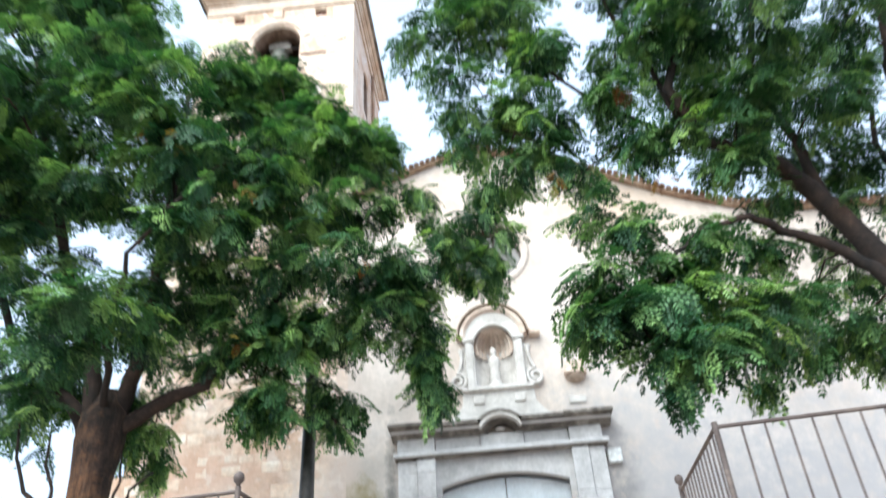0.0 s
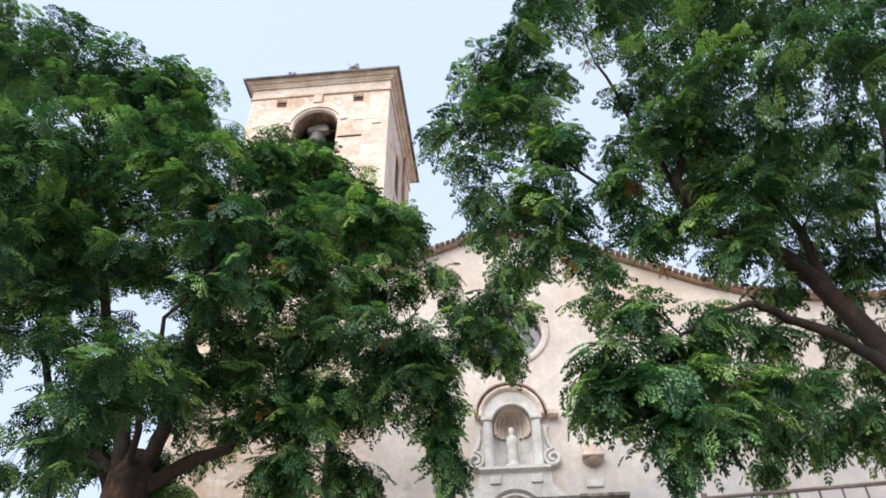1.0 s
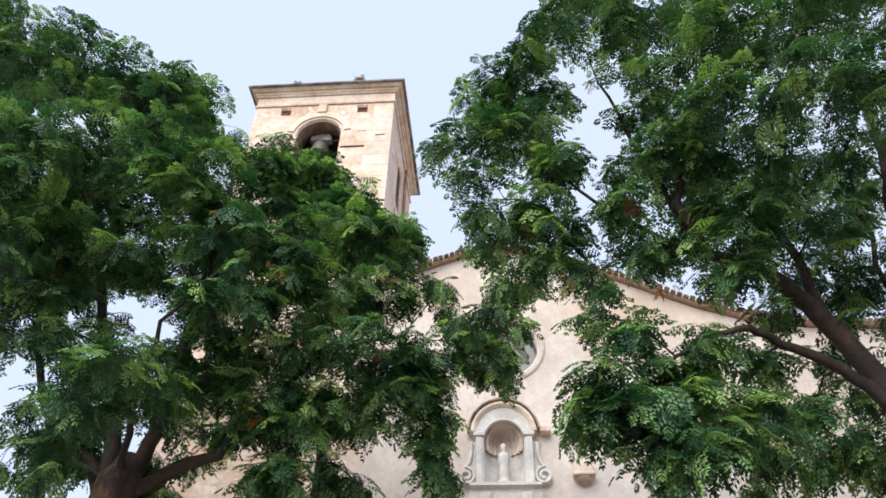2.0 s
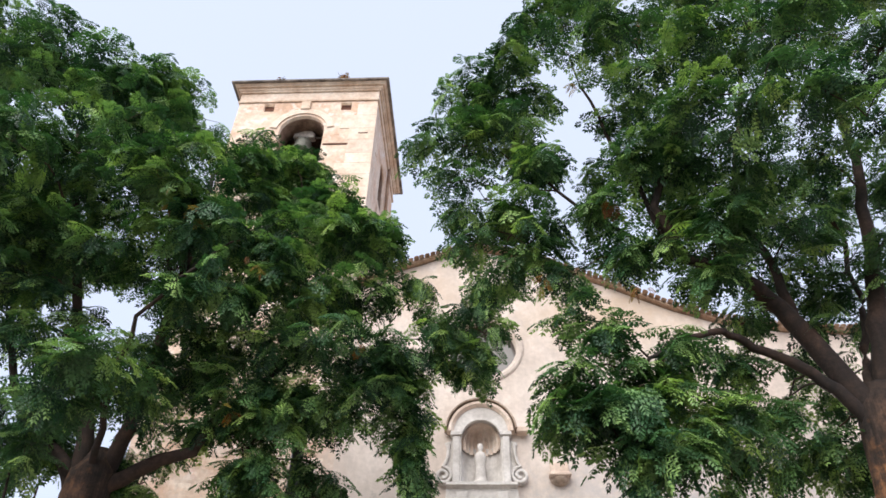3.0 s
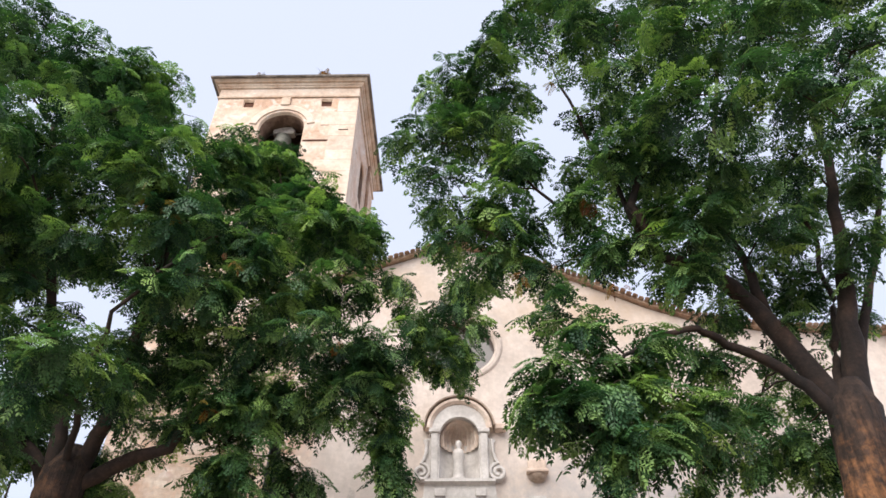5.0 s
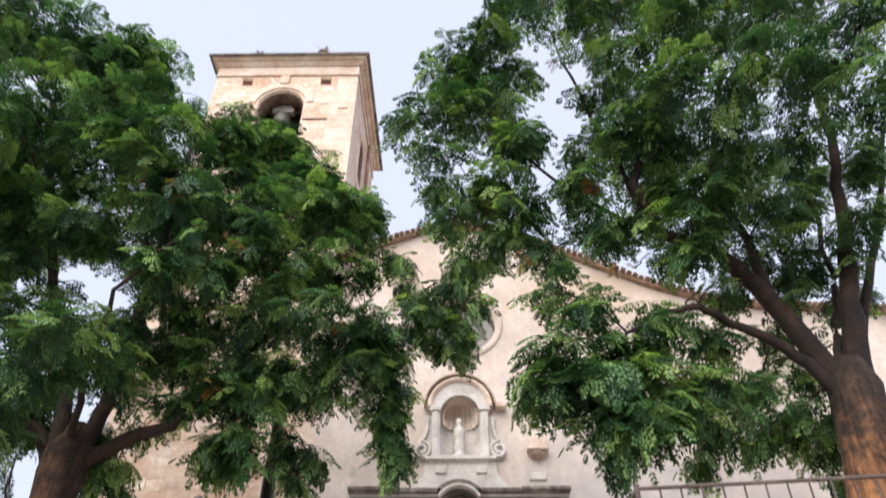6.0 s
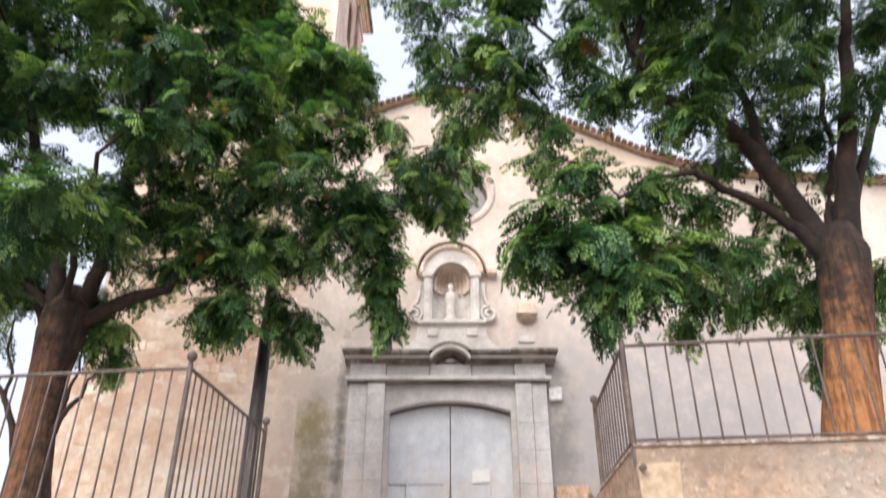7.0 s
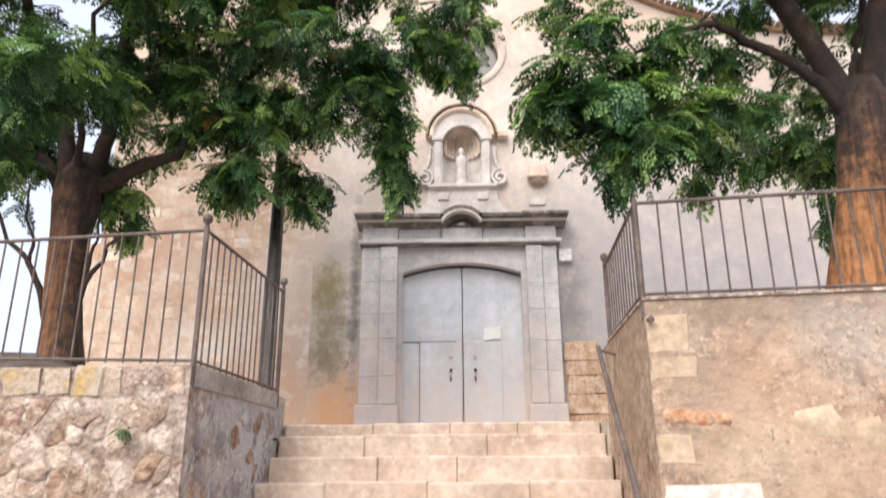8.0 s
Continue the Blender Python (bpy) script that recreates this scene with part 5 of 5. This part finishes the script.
BROWNSTONE = surface("brown_rubble_stone", (0.23, 0.145, 0.10), (0.39, 0.265, 0.195), (0.54, 0.405, 0.32), 9.0, 24, bump=1.0, depth=0.035, random_amount=0.6)
GREYRUBBLE = surface("grey_rubble_stone", (0.28, 0.275, 0.28), (0.42, 0.41, 0.41), (0.57, 0.55, 0.54), 9.0, 24, bump=1.0, depth=0.03, random_amount=0.6)
PALESTONE = surface("pale_rubble_stone", (0.38, 0.30, 0.25), (0.55, 0.455, 0.39), (0.69, 0.61, 0.545), 9.0, 24, bump=1.0, depth=0.035, random_amount=0.6)
TOWERSTONE = surface("tower_stone", (0.62, 0.45, 0.34), (0.74, 0.60, 0.49), (0.82, 0.74, 0.655), 1.6, 12, bump=0.6, depth=0.012, random_amount=0.5, grain=0.35)
WHITEWASH = surface("whitewashed_stone", (0.62, 0.55, 0.50), (0.70, 0.64, 0.59), (0.75, 0.70, 0.66), 2.4, 18, bump=0.5, depth=0.01)
LICHEN = surface("lichen_stone", (0.52, 0.345, 0.115), (0.45, 0.365, 0.28), (0.51, 0.43, 0.355), 7.0, 26, bump=0.8, depth=0.015)
ORANGE = surface("orange_brick_patch", (0.40, 0.19, 0.10), (0.50, 0.28, 0.17), (0.56, 0.38, 0.26), 14.0, 30, bump=0.7, depth=0.015)
PALE = surface("pale_limestone", (0.43, 0.325, 0.225), (0.50, 0.39, 0.285), (0.56, 0.455, 0.35), 6.0, 20, bump=0.5, depth=0.01, random_amount=0.2, grain=0.5)
pales = [stone_mesh("stone", 200 + i, 0.36, PALE) for i in range(4)]
COPING = surface("coping_stone", (0.36, 0.28, 0.22), (0.46, 0.375, 0.30), (0.54, 0.46, 0.39), 8.0, 26, bump=0.8, depth=0.02, random_amount=0.4)
copings = [block_mesh("coping_stone", 400 + i, COPING) for i in range(4)] + [block_mesh("coping_stone", 410 + i, LICHEN) for i in range(2)] + [block_mesh("coping_stone", 420 + i, RUBBLE) for i in range(2)]

def cell(seed_at, others):
    """The outline of the ground nearest to one seed: a box cut by the lines halfway to the other seeds."""
    cx, cz = seed_at
    poly = [(cx - 0.2, cz - 0.16), (cx + 0.2, cz - 0.16), (cx + 0.2, cz + 0.16), (cx - 0.2, cz + 0.16)]
    for ox, oz in others:
        nx, nz = ox - cx, oz - cz
        if nx * nx + nz * nz > 0.2 or (nx == 0 and nz == 0):
            continue
        d = (nx * (cx + ox) + nz * (cz + oz)) / 2
        cut = []
        for (ax, az_), (bx, bz) in zip(poly, poly[1:] + poly[:1]):
            sa, sb = nx * ax + nz * az_ - d, nx * bx + nz * bz - d
            if sa <= 0:
                cut.append((ax, az_))
            if sa * sb < 0:
                t = sa / (sa - sb)
                cut.append((ax + (bx - ax) * t, az_ + (bz - az_) * t))
        poly = cut
    return poly


def rubble_mesh(poly, proud, rng, material):
    """A flush stone in x and z with an uneven rounded edge, its face towards -y."""
    cx = sum(p[0] for p in poly) / len(poly)
    cz = sum(p[1] for p in poly) / len(poly)
    soft = []
    for (ax, az_), (bx, bz) in zip(poly, poly[1:] + poly[:1]):
        soft += [(ax * 0.88 + bx * 0.12, az_ * 0.88 + bz * 0.12), (ax * 0.4 + bx * 0.6, az_ * 0.4 + bz * 0.6)]
    bm = bmesh.new()
    tilt_x, tilt_z = rng.uniform(-0.12, 0.12), rng.uniform(-0.12, 0.12)
    rings = []
    wob = [rng.uniform(0.74, 1.08) for _ in soft]
    for grow, up in ((1.06, 0.3), (0.99, -0.6), (0.70, -1.0)):
        ring = []
        for (x, z), w in zip(soft, wob):
            dx, dz = (x - cx) * grow * w, (z - cz) * grow * w
            ring.append(bm.verts.new((dx, proud * up + tilt_x * dx * 0.3 + tilt_z * dz * 0.3 + (rng.uniform(-0.004, 0.004) if up < -0.5 else 0), dz)))
        rings.append(ring)
    n = len(soft)
    for r0, r1 in zip(rings, rings[1:]):
        for k in range(n):
            bm.faces.new((r0[k], r0[(k + 1) % n], r1[(k + 1) % n], r1[k]))
    bm.faces.new(rings[-1])
    me = bpy.data.meshes.new("stone")
    bmesh.ops.recalc_face_normals(bm, faces=bm.faces)
    bm.to_mesh(me)
    bm.free()
    me.polygons.foreach_set("use_smooth", [True] * len(me.polygons))
    me.materials.append(material)
    return me, cx, cz


# rubble of the left wall: a front and a side along the steps
rng = random.Random(21)
ux, uy = LXF - LX, LYF - LY
ulen = math.hypot(ux, uy)
uturn = math.degrees(math.atan2(uy, ux))
for face, reach in ((0, 2.45), (1, ulen)):
    seeds = []
    z = 0.92
    while z < 2.12:
        step_z = rng.uniform(0.05, 0.14)
        along = rng.uniform(-0.04, 0.04)
        while along < reach:
            seeds.append((along + rng.uniform(-0.025, 0.025), z + rng.uniform(-0.04, 0.04)))
            along += rng.choice((0.05, 0.08, 0.11, 0.17, 0.26, 0.32))
        z += step_z
    for at in seeds:
        if rng.random() > (0.92, 0.45)[face] or at[1] > (2.08, 2.05)[face] or not 0.03 < at[0] < reach - 0.03:
            continue
        poly = [(min(max(x, 0.012), reach - 0.012), min(z, (2.095, 2.11)[face])) for x, z in cell(at, seeds)]
        if len(poly) < 3:
            continue
        proud = rng.choice((0.002, 0.003, 0.004, 0.005, 0.006, 0.008, 0.010, 0.015)) if face == 0 else rng.uniform(0.002, 0.007)
        me, cx, cz = rubble_mesh(poly, proud, rng, rng.choice((RUBBLE, RUBBLE, BROWNSTONE, PALESTONE, PALESTONE) if face == 0 else (GREYRUBBLE, GREYRUBBLE, GREYRUBBLE, BROWNSTONE)))
        if face == 0:
            lay("stone", me, left_wall, (LX - reach + cx, LY - 0.001, cz), (1, 1, 1))
        else:
            lay("stone", me, left_wall, (LX + ux * cx / ulen + 0.001, LY + uy * cx / ulen, cz), (1, 1, 1), uturn)
x = LX - 0.02
for w, k in ((0.27, 6), (0.16, 7), (0.12, 1), (0.22, 5), (0.20, 4), (0.29, 4), (0.36, 4), (0.36, 2), (0.34, 4), (0.44, 3), (0.38, 0), (0.46, 1)):
    lay("coping_stone", copings[k], left_wall, (x - w / 2, LY + 0.21 + 0.012 * (k > 5), 2.19), (w - 0.004, 0.44, 0.20), 0, (-3, 2, 0, 1)[k % 4])
    x -= w

# stones showing in the right wall
rdir = math.degrees(math.atan2(-1.15, 9.5 - RX))
for along, z, w, h, mat_i in ((0.14, 2.46, 0.26, 0.26, 0), (0.16, 2.24, 0.28, 0.14, 0), (0.14, 1.94, 0.2, 0.1, 2), (0.28, 1.93, 0.2, 0.12, 2), (0.41, 1.92, 0.14, 0.08, 2), (0.12, 1.74, 0.22, 0.18, 0), (0.99, 1.88, 0.36, 0.22, 0), (1.27, 1.80, 0.22, 0.24, 0), (0.30, 1.44, 0.62, 0.2, 3), (1.9, 1.5, 0.3, 0.22, 0), (2.3, 2.1, 0.3, 0.2, 0)):
    px, py = RX + along * math.cos(radians(rdir)), RY + along * math.sin(radians(rdir))
    if mat_i == 2:
        mesh = stone_mesh("brick_patch", int(along * 100), 0.4, ORANGE)
    elif mat_i == 3 or along < 0.2:
        mesh = block_mesh("stone", 31, WHITEWASH) if mat_i == 3 else block_mesh("stone", int(along * 100 + z * 10), PALE)
    else:
        mesh = pales[int(along * 100) % 4]
    lay("stone", mesh, right_wall, (px, py + (0.014 if mat_i == 2 else 0.013 if mat_i != 3 and along >= 0.2 else 0.048), z), (w, 0.10, h), rdir)

# stone courses at the foot of the church wall beside the portal
rng = random.Random(33)
z = 2.05
while z < 3.98:
    h = rng.uniform(0.30, 0.42)
    x = 2.24
    while x < 3.1 - 0.25 * (z > 3.5):
        w = rng.uniform(0.42, 0.8)
        lay("stone", block_mesh("stone", int(z * 1000 + x * 10), COURSE), church, (x + w / 2, FY - 0.02 + rng.uniform(0, 0.02), z + h / 2), (w - 0.012, 0.14, h - 0.012), 0, rng.uniform(-2, 2))
        x += w
    z += h

# squared stones in the tower's lower face where the plaster is lost
rng = random.Random(55)
tower_stones = [block_mesh("stone", 500 + i, TOWERSTONE) for i in range(10)]
z = 2.3
count = 0
while z < 9.8:
    h = rng.uniform(0.2, 0.34)
    x = TX0 + 0.05 + rng.uniform(0, 0.2)
    while x < -3.95 + 0.3 * noise.noise((z, 3.1, 0)):
        w = h * rng.uniform(0.9, 2.0)
        if rng.random() < 0.45 and count < 290:
            lay("stone", rng.choice(tower_stones), church, (x + w / 2, FY + rng.uniform(0.044, 0.056), z + h / 2 + rng.uniform(-0.03, 0.03)), (w * rng.uniform(0.8, 0.97), 0.11, h * rng.uniform(0.75, 0.95)), 0, rng.uniform(-5, 5))
            count += 1
        x += w
    z += h * 0.97
# weeds on the tower top
for x, h, r in ((-4.58, 0.34, 0.16), (-4.40, 0.18, 0.12), (-6.62, 0.16, 0.16)):
    weed = thing("weed", "small dry weed growing on the tower's top", "weed", "weeds on the tower")
    bm = bmesh.new()
    rw = random.Random(int(x * 100))
    for _ in range(7):
        tube(bm, [(x, 14.75, 22.34), (x + rw.uniform(-r, r) * 0.6, 14.75 + rw.uniform(-0.1, 0.1), 22.36 + h * 0.6), (x + rw.uniform(-r, r), 14.75 + rw.uniform(-0.1, 0.1), 22.36 + h * rw.uniform(0.7, 1.2))], [0.012, 0.009, 0.004], 4)
    part("stems", bm, BARK, weed)
    crown_mesh("leaves", tips_of([(x, 14.75, 22.42, r, r, 1)], rw, 40, 0), int(-x * 10), weed, DRY, (0.1, 0.2), (3, 4))

# small plant rooted in the rubble wall
sprout = thing("weed", "small green weed growing out of the rubble wall", "weed", "weeds on the wall")
bm = bmesh.new()
tube(bm, [(-2.14, LY + 0.01, 1.89), (-2.13, LY - 0.03, 1.90), (-2.12, LY - 0.05, 1.88)], [0.004, 0.003, 0.002], 5)
part("stems", bm, TWIG, sprout)
crown_mesh("leaves", tips_of([(-2.14, LY - 0.02, 1.83, 0.05, 0.05, 1)], random.Random(6), 60, 10), 12, sprout, LEAF, (0.05, 0.09), (3, 4))

# iron drain hook at the end of the stone wall and a pipe stub in the rendered wall
hook = thing("drain_hook", "dark iron hook fixed in the wall beside the steps", "hook")
bm = bmesh.new()
tube(bm, [(LXF - 0.02, 6.42, 1.90), (LXF + 0.035, 6.42, 1.898), (LXF + 0.05, 6.41, 1.87), (LXF + 0.045, 6.40, 1.78)], [0.012, 0.012, 0.012, 0.010], 8)
part("rod", bm, IRON, hook, smooth=True)
stub = thing("pipe_stub", "short rusty pipe stub sticking out of the rendered wall", "pipe")
part("tube", rod((RX + 0.02, RY + 0.02, 2.56), (RX + 0.02, RY - 0.05, 2.55), 0.017, 12), FENCE, stub)
part("cap", rod((RX + 0.02, RY - 0.05, 2.55), (RX + 0.02, RY - 0.062, 2.55), 0.023, 12), FENCE, stub)

# iron bracket on the church wall
bracket = thing("wall_bracket", "dark iron bracket hanging on the church wall", "bracket")
part("arm", rod((5.30, FY, 7.86), (5.30, FY - 0.45, 7.88), 0.03, 8), IRON, bracket)
part("drop", lathe([(0.03, 0), (0.05, 0.05), (0.05, 0.42), (0.09, 0.48), (0.09, 0.62), (0.03, 0.68)], 12, 5.30, FY - 0.42, 7.24), IRON, bracket)

# tiles along the front edge of the roof
tile_bm = bmesh.new()
ring0, ring1 = [], []
for k in range(7):
    a = math.pi * k / 6
    for ring, r in ((ring0, 0.10), (ring1, 0.08)):
        ring.append([tile_bm.verts.new((r * math.cos(a), y, r * math.sin(a))) for y in (-0.22, 0.3)])
for k in range(6):
    tile_bm.faces.new((ring0[k][0], ring0[k + 1][0], ring0[k + 1][1], ring0[k][1]))
    tile_bm.faces.new((ring1[k][0], ring1[k][1], ring1[k + 1][1], ring1[k + 1][0]))
    tile_bm.faces.new((ring0[k][0], ring1[k][0], ring1[k + 1][0], ring0[k + 1][0]))
tile_me = bpy.data.meshes.new("roof_tile")
tile_bm.to_mesh(tile_me)
tile_bm.free()
tile_me.materials.append(TILE)
church_roof = [o for o in church.children if o.name.startswith("roof")][0]
x = -3.05
rng = random.Random(8)
while x < 12.9:
    slope = math.degrees(math.atan2(gable(x + 0.1) - gable(x - 0.1), 0.2))
    lay("roof_tile", tile_me, church_roof, (x, 14.86 + rng.uniform(-0.03, 0.03), gable(x) + 0.085 + rng.uniform(-0.01, 0.01)), (0.7, 0.8, 0.36), rng.uniform(-3, 3), -slope)
    x += 0.15
